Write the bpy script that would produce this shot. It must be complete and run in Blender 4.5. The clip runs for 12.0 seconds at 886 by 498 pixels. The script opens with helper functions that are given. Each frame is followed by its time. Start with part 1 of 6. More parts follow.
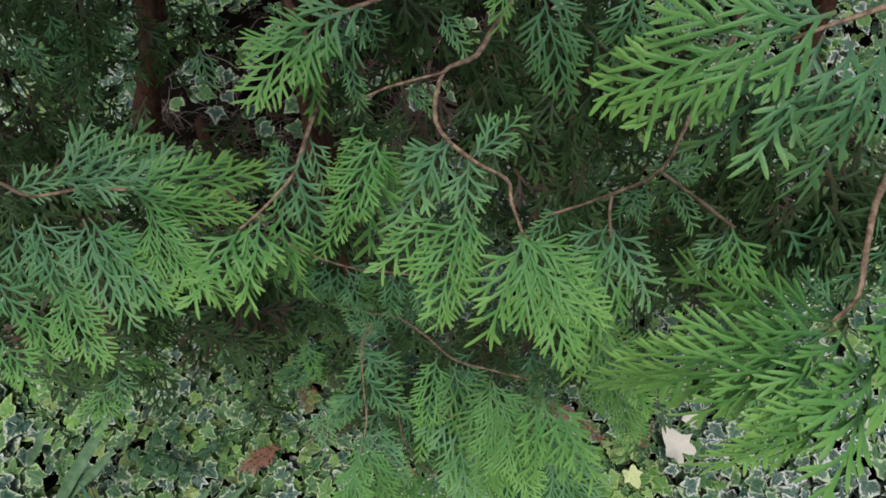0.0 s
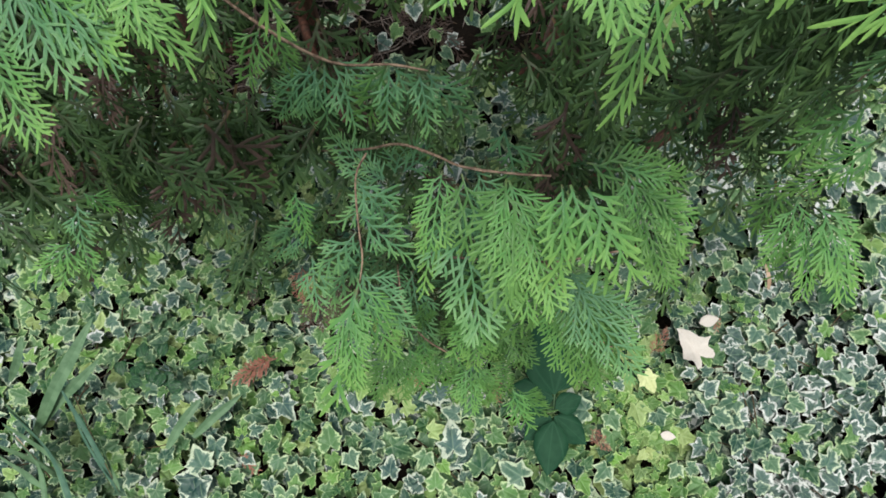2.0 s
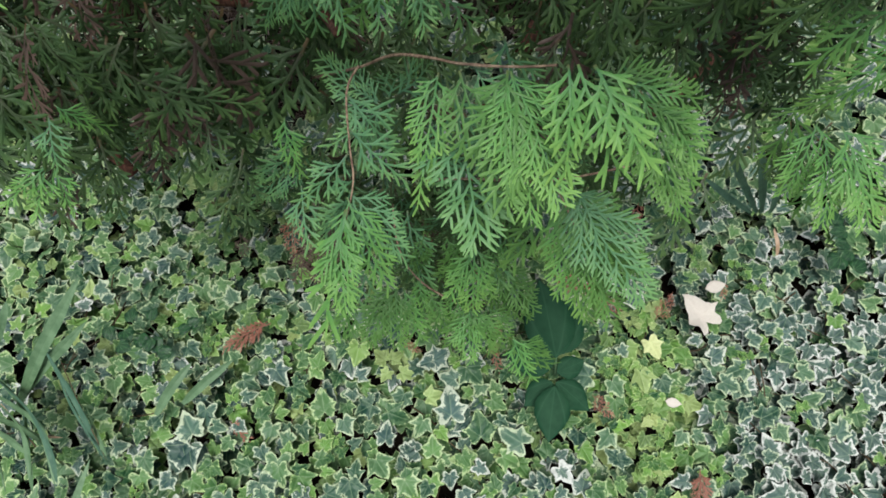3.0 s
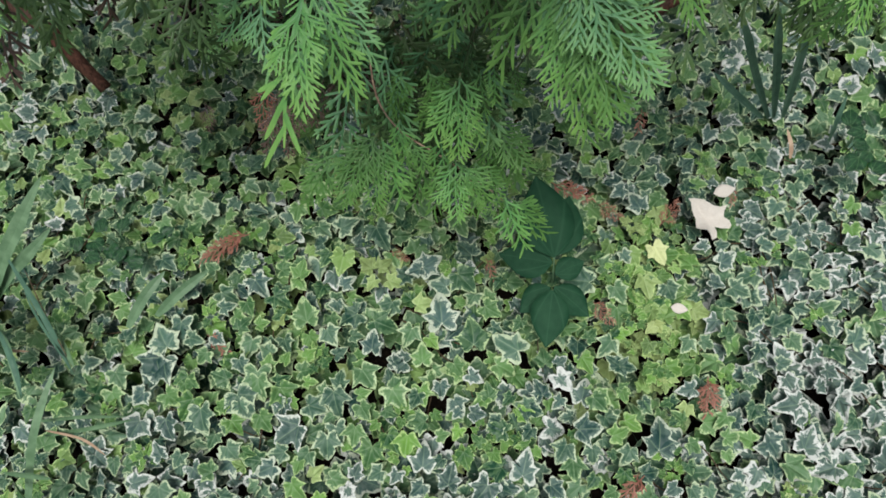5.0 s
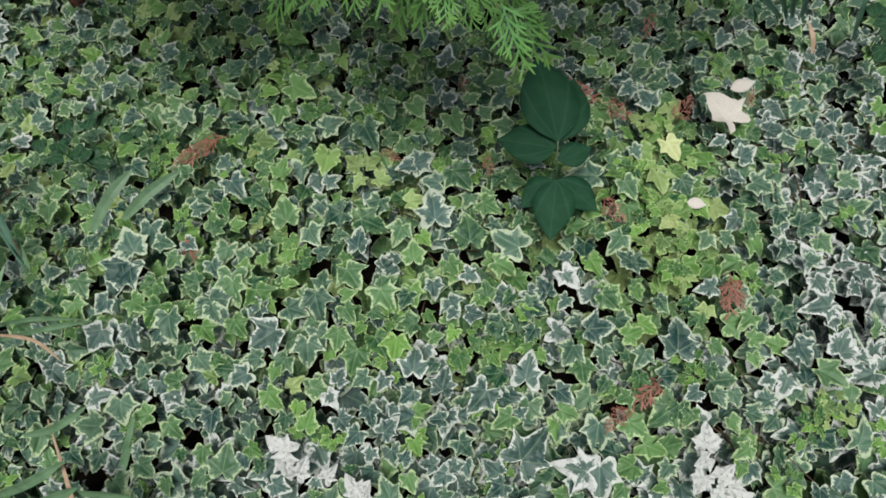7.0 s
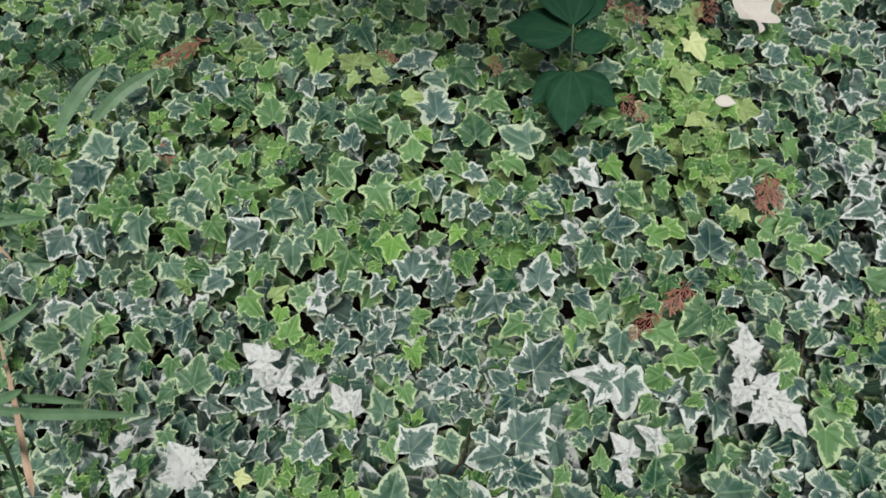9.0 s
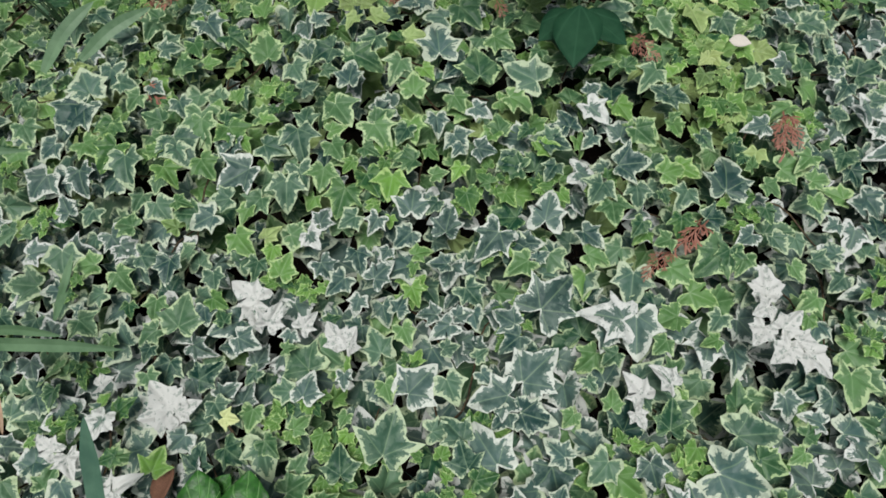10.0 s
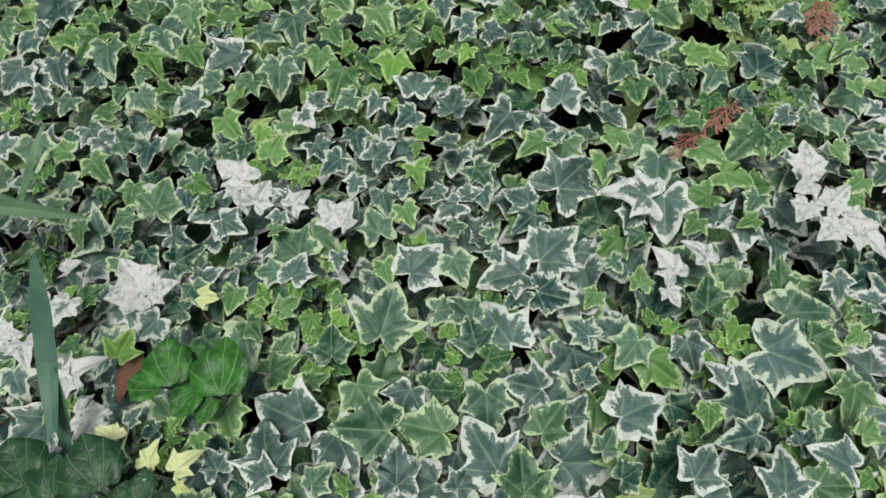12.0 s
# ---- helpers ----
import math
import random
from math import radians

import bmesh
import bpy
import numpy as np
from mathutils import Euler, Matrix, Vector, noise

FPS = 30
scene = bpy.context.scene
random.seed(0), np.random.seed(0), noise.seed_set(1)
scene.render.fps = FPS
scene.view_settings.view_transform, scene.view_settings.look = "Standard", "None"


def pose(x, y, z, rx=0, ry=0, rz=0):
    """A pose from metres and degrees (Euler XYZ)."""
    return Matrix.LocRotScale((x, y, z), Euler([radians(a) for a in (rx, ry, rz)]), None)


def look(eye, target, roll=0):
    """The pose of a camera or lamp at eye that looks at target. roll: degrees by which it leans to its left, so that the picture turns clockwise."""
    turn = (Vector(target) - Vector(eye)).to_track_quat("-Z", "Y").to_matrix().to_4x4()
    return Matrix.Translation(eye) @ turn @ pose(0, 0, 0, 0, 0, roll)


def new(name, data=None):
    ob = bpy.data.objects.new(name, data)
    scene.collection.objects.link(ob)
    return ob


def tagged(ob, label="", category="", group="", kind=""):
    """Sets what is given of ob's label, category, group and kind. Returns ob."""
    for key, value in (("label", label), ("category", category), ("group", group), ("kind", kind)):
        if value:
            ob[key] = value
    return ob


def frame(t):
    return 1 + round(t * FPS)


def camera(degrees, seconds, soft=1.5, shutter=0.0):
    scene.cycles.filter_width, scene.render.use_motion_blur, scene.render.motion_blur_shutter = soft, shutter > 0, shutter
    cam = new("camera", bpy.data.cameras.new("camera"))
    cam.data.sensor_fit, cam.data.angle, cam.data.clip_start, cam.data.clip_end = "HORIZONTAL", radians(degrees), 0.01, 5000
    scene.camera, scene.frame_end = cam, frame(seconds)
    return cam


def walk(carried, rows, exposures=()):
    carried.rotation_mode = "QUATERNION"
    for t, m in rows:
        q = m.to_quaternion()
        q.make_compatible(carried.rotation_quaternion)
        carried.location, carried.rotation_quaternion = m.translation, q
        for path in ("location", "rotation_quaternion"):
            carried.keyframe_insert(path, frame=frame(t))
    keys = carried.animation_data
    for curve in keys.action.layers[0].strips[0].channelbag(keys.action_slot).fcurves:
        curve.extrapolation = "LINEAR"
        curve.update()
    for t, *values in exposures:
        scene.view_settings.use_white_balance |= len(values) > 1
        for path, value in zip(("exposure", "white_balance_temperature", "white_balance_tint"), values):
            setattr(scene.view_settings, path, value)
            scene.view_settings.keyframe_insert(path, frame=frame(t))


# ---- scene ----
cam = camera(73.4, 12.0, soft=1.7)
PATH = [
    (0, (0.073, 0.252, 1.345), (0.048, 1.09, -0.471), -3.9),
    (0.5, (0.069, 0.229, 1.315), (0.046, 1.053, -0.507), -3.9),
    (1, (0.065, 0.208, 1.285), (0.042, 1.008, -0.548), -4.2),
    (1.5, (0.064, 0.181, 1.251), (0.036, 0.949, -0.596), -4.7),
    (2, (0.059, 0.15, 1.208), (0.032, 0.895, -0.649), -5.0),
    (2.5, (0.058, 0.12, 1.167), (0.03, 0.861, -0.69), -5.0),
    (2.7, (0.058, 0.11, 1.157), (0.031, 0.855, -0.699), -4.8),
    (4.3, (0.064, 0.033, 1.082), (0.032, 0.762, -0.78), -5.5),
    (4.5, (0.066, 0.025, 1.062), (0.037, 0.739, -0.806), -5.4),
    (5, (0.068, -0.018, 1.022), (0.036, 0.677, -0.853), -5.7),
    (5.5, (0.069, -0.065, 0.978), (0.032, 0.631, -0.897), -6.2),
    (6, (0.069, -0.104, 0.935), (0.031, 0.604, -0.935), -6.3),
    (6.5, (0.071, -0.143, 0.897), (0.03, 0.592, -0.963), -6.5),
    (7, (0.068, -0.174, 0.863), (0.034, 0.58, -0.99), -5.9),
    (9, (0.051, -0.299, 0.708), (0.027, 0.53, -1.112), -4.7),
    (9.5, (0.048, -0.331, 0.669), (0.024, 0.511, -1.145), -4.5),
    (10, (0.043, -0.365, 0.632), (0.023, 0.5, -1.171), -4.0),
    (10.5, (0.043, -0.401, 0.594), (0.022, 0.503, -1.189), -3.9),
    (11, (0.044, -0.429, 0.565), (0.02, 0.495, -1.209), -3.9),
    (11.5, (0.039, -0.457, 0.532), (0.017, 0.489, -1.23), -3.7),
    (12, (0.029, -0.485, 0.496), (0.012, 0.488, -1.251), -3.4),
]
walk(cam, [(t, look(eye, target, roll)) for t, eye, target, roll in PATH],
     [(0.0, -0.32), (0.3, 0.06), (0.6, 0.23), (2.0, 0.16), (4.5, 0.0), (6.0, -0.12), (9.0, -0.19), (12.0, -0.20)])

# ---- sky and sun: an overcast day ----
world = bpy.data.worlds.new("overcast_sky")
scene.world = world
world.use_nodes = True
wn = world.node_tree
sky = wn.nodes.new("ShaderNodeTexSky")
sky.sky_type = "NISHITA"
sky.sun_disc = False
sky.sun_elevation, sky.sun_rotation = radians(78), radians(194)
sky.air_density, sky.dust_density = 1.0, 3.0
veil = wn.nodes.new("ShaderNodeMix")
veil.data_type = "RGBA"
veil.inputs[0].default_value = 0.75
veil.inputs[7].default_value = (8.6, 9.3, 10.2, 1)
wn.links.new(sky.outputs[0], veil.inputs[6])
wn.links.new(veil.outputs[2], wn.nodes["Background"].inputs[0])
wn.nodes["Background"].inputs[1].default_value = 0.050
sun = new("sun", bpy.data.lights.new("sun", "SUN"))
sun.data.energy, sun.data.angle, sun.data.color = 3.5, radians(28), (1.0, 0.98, 0.96)
sun.matrix_world = look((-0.15, -0.6, 3.0), (0, 0, 0))


# ---- materials ----
def material(name, rough=0.6, spec=0.35):
    m = bpy.data.materials.new(name)
    m.use_nodes = True
    b = m.node_tree.nodes["Principled BSDF"]
    b.inputs["Roughness"].default_value = rough
    b.inputs["Specular IOR Level"].default_value = spec
    return m, m.node_tree, b


class Net:
    """Short hand for linking shader nodes."""

    def __init__(self, tree):
        self.t = tree

    def node(self, kind, **sets):
        n = self.t.nodes.new(kind)
        for k, v in sets.items():
            setattr(n, k, v)
        return n

    def put(self, socket, value):
        if hasattr(value, "node"):
            self.t.links.new(value, socket)
        else:
            socket.default_value = value

    def math(self, op, a, b=0.0, c=0.0):
        n = self.node("ShaderNodeMath", operation=op)
        for s, v in zip(n.inputs, (a, b, c)):
            self.put(s, v)
        return n.outputs[0]

    def mix(self, f, a, b):
        n = self.node("ShaderNodeMix", data_type="RGBA")
        self.put(n.inputs[0], f)
        self.put(n.inputs[6], a if hasattr(a, "node") else (*a, 1))
        self.put(n.inputs[7], b if hasattr(b, "node") else (*b, 1))
        return n.outputs[2]

    def ramp(self, f, *stops):
        n = self.node("ShaderNodeValToRGB")
        self.put(n.inputs[0], f)
        e = n.color_ramp.elements
        while len(e) < len(stops):
            e.new(0.5)
        for k, (p, c) in zip(e, stops):
            k.position, k.color = p, (*c, 1)
        return n.outputs[0]

    def step(self, x, lo, hi):
        n = self.node("ShaderNodeMapRange", interpolation_type="SMOOTHSTEP")
        for s, v in zip(n.inputs, (x, lo, hi, 0.0, 1.0)):
            self.put(s, v)
        return n.outputs[0]

    def noise(self, where, scale, detail=3.0, rough=0.55, fourth=None):
        n = self.node("ShaderNodeTexNoise")
        if fourth is not None:
            n.noise_dimensions = "4D"
            self.put(n.inputs["W"], fourth)
        self.put(n.inputs["Vector"], where)
        n.inputs["Scale"].default_value = scale
        n.inputs["Detail"].default_value = detail
        n.inputs["Roughness"].default_value = rough
        return n.outputs[0]

    def attr(self, name):
        return self.node("ShaderNodeAttribute", attribute_name=name).outputs["Fac"]

    def uv(self):
        return self.node("ShaderNodeTexCoord").outputs["UV"]

    def object(self):
        return self.node("ShaderNodeTexCoord").outputs["Object"]

    def chance(self):
        i = self.node("ShaderNodeNewGeometry").outputs["Random Per Island"]
        o = self.node("ShaderNodeObjectInfo").outputs["Random"]
        return self.math("FRACT", self.math("ADD", i, o))

    def bump(self, bsdf, height, strength, distance):
        n = self.node("ShaderNodeBump")
        n.inputs["Strength"].default_value = strength
        n.inputs["Distance"].default_value = distance
        self.put(n.inputs["Height"], height)
        self.put(bsdf.inputs["Normal"], n.outputs[0])


def thin(m, tree, bsdf, colour, share):
    """Let a share of the light through a leaf."""
    n = Net(tree)
    tr = n.node("ShaderNodeBsdfTranslucent")
    n.put(tr.inputs[0], colour)
    mx = n.node("ShaderNodeMixShader")
    mx.inputs[0].default_value = share
    tree.links.new(bsdf.outputs[0], mx.inputs[1])
    tree.links.new(tr.outputs[0], mx.inputs[2])
    tree.links.new(mx.outputs[0], tree.nodes["Material Output"].inputs[0])


def ivy_material():
    """Variegated leaf: grey-green heart, pale ragged margin, light veins. tone: -0.5 cream-yellow, 0 fresh green, 1 grey with white, 2 white."""
    m, tree, b = material("variegated_ivy_leaf", 0.42, 0.28)
    n = Net(tree)
    uv, edge, tone, luck = n.uv(), n.attr("edge"), n.attr("tone"), n.chance()
    seed = n.math("MULTIPLY", luck, 40.0)
    ragged = n.noise(uv, 8.5, 4.0, 0.68, seed)
    broad = n.noise(uv, 2.2, 2.0, 0.5, seed)
    clamp = n.math("MINIMUM", n.math("MAXIMUM", tone, 0.0), 1.0)
    white = n.step(tone, 1.25, 2.0)
    # ragged line between heart and margin
    line = n.math("ADD", edge, n.math("MULTIPLY", n.math("SUBTRACT", ragged, 0.5), 1.15))
    line = n.math("ADD", line, n.math("MULTIPLY", n.math("SUBTRACT", broad, 0.5), 0.75))
    line = n.math("ADD", line, n.math("MULTIPLY", n.math("SUBTRACT", luck, 0.5), 0.22))
    ray = n.node("ShaderNodeVectorMath", operation="SUBTRACT")
    n.put(ray.inputs[0], uv)
    ray.inputs[1].default_value = (0.0, 0.12, 0.0)
    unit = n.node("ShaderNodeVectorMath", operation="NORMALIZE")
    n.put(unit.inputs[0], ray.outputs[0])
    streak = n.noise(unit.outputs[0], 6.0, 3.0, 0.6, seed)
    line = n.math("ADD", line, n.math("MULTIPLY", n.math("SUBTRACT", streak, 0.5), 0.95))
    line = n.math("ADD", line, n.math("MULTIPLY", white, 0.80))
    line = n.math("ADD", line, n.math("MULTIPLY", clamp, 0.13))
    margin = n.step(line, 0.86, 0.93)
    inner = n.math("MULTIPLY", n.step(line, 0.60, 0.68), n.step(n.noise(uv, 5.0, 2.0, 0.5, seed), 0.42, 0.52))
    # heart
    fresh = n.mix(luck, (0.014, 0.070, 0.026), (0.175, 0.360, 0.065))
    grey = n.mix(luck, (0.010, 0.044, 0.038), (0.070, 0.138, 0.120))
    heart = n.mix(clamp, fresh, grey)
    patch = n.step(n.noise(uv, 3.0, 3.0, 0.6, seed), 0.48, 0.58)
    pale = n.mix(clamp, (0.15, 0.275, 0.085), (0.135, 0.205, 0.16))
    heart = n.mix(n.math("MULTIPLY", n.math("MAXIMUM", n.math("MULTIPLY", patch, 0.65), inner), 0.62), heart, pale)
    heart = n.mix(n.math("MULTIPLY", n.step(tone, 0.95, 1.45), 0.25), heart, (0.20, 0.265, 0.215))
    # veins run from the stalk to the five lobes
    sep = n.node("ShaderNodeSeparateXYZ")
    n.put(sep.inputs[0], uv)
    ax, ay = n.math("ABSOLUTE", sep.outputs[0]), sep.outputs[1]
    veins, hollow = n.step(ax, 0.022, 0.006), ax
    for deg in (52, 118):
        c, s = math.cos(radians(deg)), math.sin(radians(deg))
        off = n.math("ABSOLUTE", n.math("SUBTRACT", n.math("MULTIPLY", ax, c), n.math("MULTIPLY", ay, s)))
        along = n.math("ADD", n.math("MULTIPLY", ax, s), n.math("MULTIPLY", ay, c))
        v = n.math("MULTIPLY", n.step(off, 0.018, 0.005), n.step(along, 0.0, 0.05))
        veins = n.math("MAXIMUM", veins, v)
        hollow = n.math("MINIMUM", hollow, n.math("ADD", off, n.step(along, 0.02, -0.08)))
    heart = n.mix(n.math("MULTIPLY", veins, 0.32), heart, (0.26, 0.38, 0.20))
    rim = n.mix(clamp, (0.37, 0.535, 0.19), (0.47, 0.55, 0.385))
    rim = n.mix(n.step(tone, 0.8, 1.4), rim, (0.62, 0.65, 0.60))
    rim = n.mix(white, rim, (0.57, 0.58, 0.54))
    fleck = n.math("MULTIPLY", n.step(n.math("ADD", n.noise(uv, 6.0, 3.0, 0.65, seed), n.math("MULTIPLY", n.math("SUBTRACT", streak, 0.5), 0.5)), 0.56, 0.60), n.math("ADD", 0.30, n.math("MULTIPLY", white, 0.25)))
    leaf = n.mix(n.math("SUBTRACT", margin, n.math("MULTIPLY", margin, fleck)), heart, rim)
    cream = n.step(n.math("MULTIPLY", tone, -1.0), 0.02, 0.35)
    leaf = n.mix(n.math("MULTIPLY", cream, n.math("SUBTRACT", 1.0, n.math("MULTIPLY", n.step(ragged, 0.56, 0.64), 0.45))), leaf, n.mix(luck, (0.50, 0.59, 0.20), (0.63, 0.67, 0.36)))
    spots = n.step(n.noise(uv, 16.0, 2.0, 0.5, seed), 0.70, 0.76)
    leaf = n.mix(n.math("MULTIPLY", spots, 0.35), leaf, (0.12, 0.12, 0.05))
    n.put(b.inputs["Base Color"], leaf)
    n.put(b.inputs["Roughness"], n.math("ADD", 0.36, n.math("MULTIPLY", ragged, 0.25)))
    n.bump(b, n.math("ADD", n.math("MULTIPLY", ragged, 0.22), n.step(hollow, 0.0, 0.16)), 0.5, 0.0035)
    thin(m, tree, b, leaf, 0.04)
    return m


def foliage_material(name, inner, middle, outer, luck_mix):
    """Scale leaves of the conifer; age runs from the woody base to the soft ends."""
    m, tree, b = material(name, 0.5, 0.35)
    n = Net(tree)
    age = n.attr("age")
    luck = n.node("ShaderNodeObjectInfo").outputs["Random"]
    isle = n.node("ShaderNodeNewGeometry").outputs["Random Per Island"]
    where = n.object()
    age = n.math("ADD", age, n.math("MULTIPLY", n.math("SUBTRACT", isle, 0.5), 0.16))
    c = n.ramp(age, (0.0, (0.15, 0.085, 0.04)), (0.10, inner), (0.55, middle), (1.0, outer))
    c = n.mix(n.math("MULTIPLY", luck, 0.45), c, luck_mix)
    scales = n.noise(where, 420.0, 2.0)
    c = n.mix(n.math("MULTIPLY", n.step(scales, 0.55, 0.75), 0.3), c, outer)
    n.put(b.inputs["Base Color"], c)
    n.bump(b, scales, 0.5, 0.0006)
    thin(m, tree, b, c, 0.17)
    return m


def bark_material(name, dark, light):
    m, tree, b = material(name, 0.85, 0.15)
    n = Net(tree)
    stretch = n.node("ShaderNodeMapping")
    stretch.inputs["Scale"].default_value = (1.0, 1.0, 0.12)
    n.put(stretch.inputs[0], n.object())
    fibre = n.noise(stretch.outputs[0], 160.0, 5.0, 0.65)
    blot = n.noise(n.object(), 14.0, 3.0)
    c = n.mix(n.step(fibre, 0.35, 0.68), dark, light)
    c = n.mix(n.math("MULTIPLY", n.step(blot, 0.5, 0.7), 0.4), c, (0.10, 0.085, 0.07))
    n.put(b.inputs["Base Color"], c)
    n.bump(b, fibre, 0.9, 0.003)
    return m


def plain_leaf_material(name, a, c, rough=0.45, share=0.12, scale=60.0):
    m, tree, b = material(name, rough, 0.4)
    n = Net(tree)
    luck = n.chance()
    w = n.noise(n.object(), scale, 4.0, 0.6)
    col = n.mix(n.step(w, 0.3, 0.7), a, c)
    col = n.mix(n.math("MULTIPLY", luck, 0.25), col, a)
    n.put(b.inputs["Base Color"], col)
    n.bump(b, w, 0.25, 0.001)
    thin(m, tree, b, col, share)
    return m


def veined_leaf_material(name, base, light, vein, relief=1.0, rough=0.43, spec=0.35):
    """A glossy dark leaf with paler curved veins."""
    m, tree, b = material(name, rough, spec)
    n = Net(tree)
    uv = n.uv()
    sep = n.node("ShaderNodeSeparateXYZ")
    n.put(sep.inputs[0], uv)
    ax, ay = n.math("ABSOLUTE", sep.outputs[0]), sep.outputs[1]
    veins = n.step(ax, 0.020, 0.005)
    for spread in (0.62, 1.5):
        arc = n.math("MULTIPLY", n.math("MULTIPLY", ay, spread), n.math("SUBTRACT", 1.0, n.math("MULTIPLY", ay, 0.55)))
        off = n.math("ABSOLUTE", n.math("SUBTRACT", ax, arc))
        veins = n.math("MAXIMUM", veins, n.step(off, 0.024, 0.006))
    cells = n.node("ShaderNodeTexVoronoi", feature="DISTANCE_TO_EDGE")
    n.put(cells.inputs["Vector"], uv)
    cells.inputs["Scale"].default_value = 6.0
    net = n.step(cells.outputs[0], 0.10, 0.0)
    col = n.mix(n.step(n.noise(uv, 3.0, 3.0), 0.35, 0.65), base, light)
    col = n.mix(n.math("MULTIPLY", net, 0.02), col, vein)
    col = n.mix(n.math("MULTIPLY", veins, 0.75), col, vein)
    n.put(b.inputs["Base Color"], col)
    quilt = n.noise(uv, 3.0, 2.0, 0.5)
    n.bump(b, n.math("SUBTRACT", n.math("MULTIPLY", quilt, 0.8), n.math("ADD", n.math("MULTIPLY", veins, 0.25), n.math("MULTIPLY", net, 0.06))), 0.55 * relief, 0.003)
    thin(m, tree, b, col, 0.08)
    return m


def soil_material():
    m, tree, b = material("gap_shade_leaf_mould_soil", 0.95, 0.1)
    n = Net(tree)
    a = n.noise(n.object(), 9.0, 5.0, 0.6)
    f = n.noise(n.object(), 120.0, 5.0, 0.7)
    # browns set near black: the shade in the ivy's gaps is in the colour
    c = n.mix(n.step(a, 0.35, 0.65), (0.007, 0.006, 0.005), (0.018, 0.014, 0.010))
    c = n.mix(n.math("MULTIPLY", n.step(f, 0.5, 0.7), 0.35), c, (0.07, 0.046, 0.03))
    n.put(b.inputs["Base Color"], c)
    n.bump(b, f, 1.0, 0.012)
    return m


IVY = ivy_material()
FRESH = foliage_material("fresh_cypress_foliage", (0.058, 0.180, 0.070), (0.115, 0.295, 0.072), (0.255, 0.470, 0.110), (0.108, 0.295, 0.078))
MATURE = foliage_material("mature_cypress_foliage", (0.055, 0.155, 0.085), (0.105, 0.260, 0.112), (0.215, 0.420, 0.125), (0.105, 0.262, 0.115))
# dimmer copy of the fresh green, with the canopy's shade in its colour
SHADED_GREEN = foliage_material("shaded_green_cypress_foliage", (0.048, 0.135, 0.042), (0.088, 0.220, 0.052), (0.170, 0.345, 0.078), (0.088, 0.220, 0.056))
DEAD = foliage_material("dead_cypress_foliage", (0.22, 0.078, 0.050), (0.37, 0.145, 0.098), (0.46, 0.22, 0.155), (0.32, 0.16, 0.11))
# old inner foliage, its green lowered further to carry the shade under the canopy
OLD_SHADED = foliage_material("old_shaded_cypress_foliage", (0.052, 0.058, 0.032), (0.056, 0.120, 0.042), (0.112, 0.205, 0.055), (0.060, 0.102, 0.042))
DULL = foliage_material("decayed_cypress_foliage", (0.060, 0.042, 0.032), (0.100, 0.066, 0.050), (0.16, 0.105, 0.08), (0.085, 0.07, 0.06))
TWIG = bark_material("brown_twig_bark", (0.14, 0.09, 0.065), (0.40, 0.29, 0.20))
BARK = bark_material("red_brown_bark", (0.050, 0.025, 0.018), (0.15, 0.068, 0.045))
STICK = bark_material("dry_stick_bark", (0.11, 0.085, 0.07), (0.36, 0.30, 0.26))
SOIL = soil_material()
VINE = bark_material("ivy_vine_bark", (0.05, 0.035, 0.025), (0.15, 0.11, 0.06))
BLADE = plain_leaf_material("grass_blade_green", (0.095, 0.185, 0.09), (0.17, 0.29, 0.155), 0.5, 0.12, 40.0)
BLADE_BLUE = plain_leaf_material("iris_blade_green", (0.055, 0.13, 0.085), (0.095, 0.195, 0.125), 0.45, 0.1, 40.0)
STRAW = plain_leaf_material("dry_blade_straw", (0.42, 0.28, 0.18), (0.55, 0.40, 0.28), 0.7, 0.1, 50.0)
SEEDLING = veined_leaf_material("dark_seedling_leaf", (0.012, 0.056, 0.026), (0.019, 0.074, 0.035), (0.024, 0.085, 0.042), 0.6, 0.68, 0.16)
ROUND = veined_leaf_material("glossy_round_leaf", (0.018, 0.085, 0.012), (0.050, 0.190, 0.028), (0.13, 0.28, 0.085), 1.1)
ROUND_DARK = veined_leaf_material("dark_round_leaf", (0.010, 0.045, 0.018), (0.025, 0.090, 0.032), (0.075, 0.16, 0.065), 1.1)
PALE = plain_leaf_material("bleached_dead_leaf", (0.62, 0.56, 0.48), (0.76, 0.72, 0.65), 0.75, 0.1, 45.0)
BROWN = plain_leaf_material("brown_dead_leaf", (0.16, 0.075, 0.045), (0.30, 0.15, 0.09), 0.75, 0.05, 45.0)


# ---- mesh helpers ----
def mesh_of(name, verts, faces, mat, floats=(), uvs=None, smooth=True):
    me = bpy.data.meshes.new(name)
    me.from_pydata([tuple(v) for v in verts], [], [tuple(f) for f in faces])
    for key, values in floats:
        a = me.attributes.new(key, "FLOAT", "POINT")
        a.data.foreach_set("value", np.asarray(values, dtype=np.float32))
    if uvs is not None:
        layer = me.uv_layers.new(name="UVMap")
        idx = np.empty(len(me.loops), dtype=np.int32)
        me.loops.foreach_get("vertex_index", idx)
        layer.data.foreach_set("uv", np.asarray(uvs, dtype=np.float32)[idx].ravel())
    me.polygons.foreach_set("use_smooth", [smooth] * len(me.polygons))
    me.materials.append(mat)
    me.update()
    return me


def child(name, me, parent, m=None, label=""):
    ob = new(name, me)
    ob.parent = parent
    if m is not None:
        ob.matrix_basis = m
    return tagged(ob, label) if label else ob


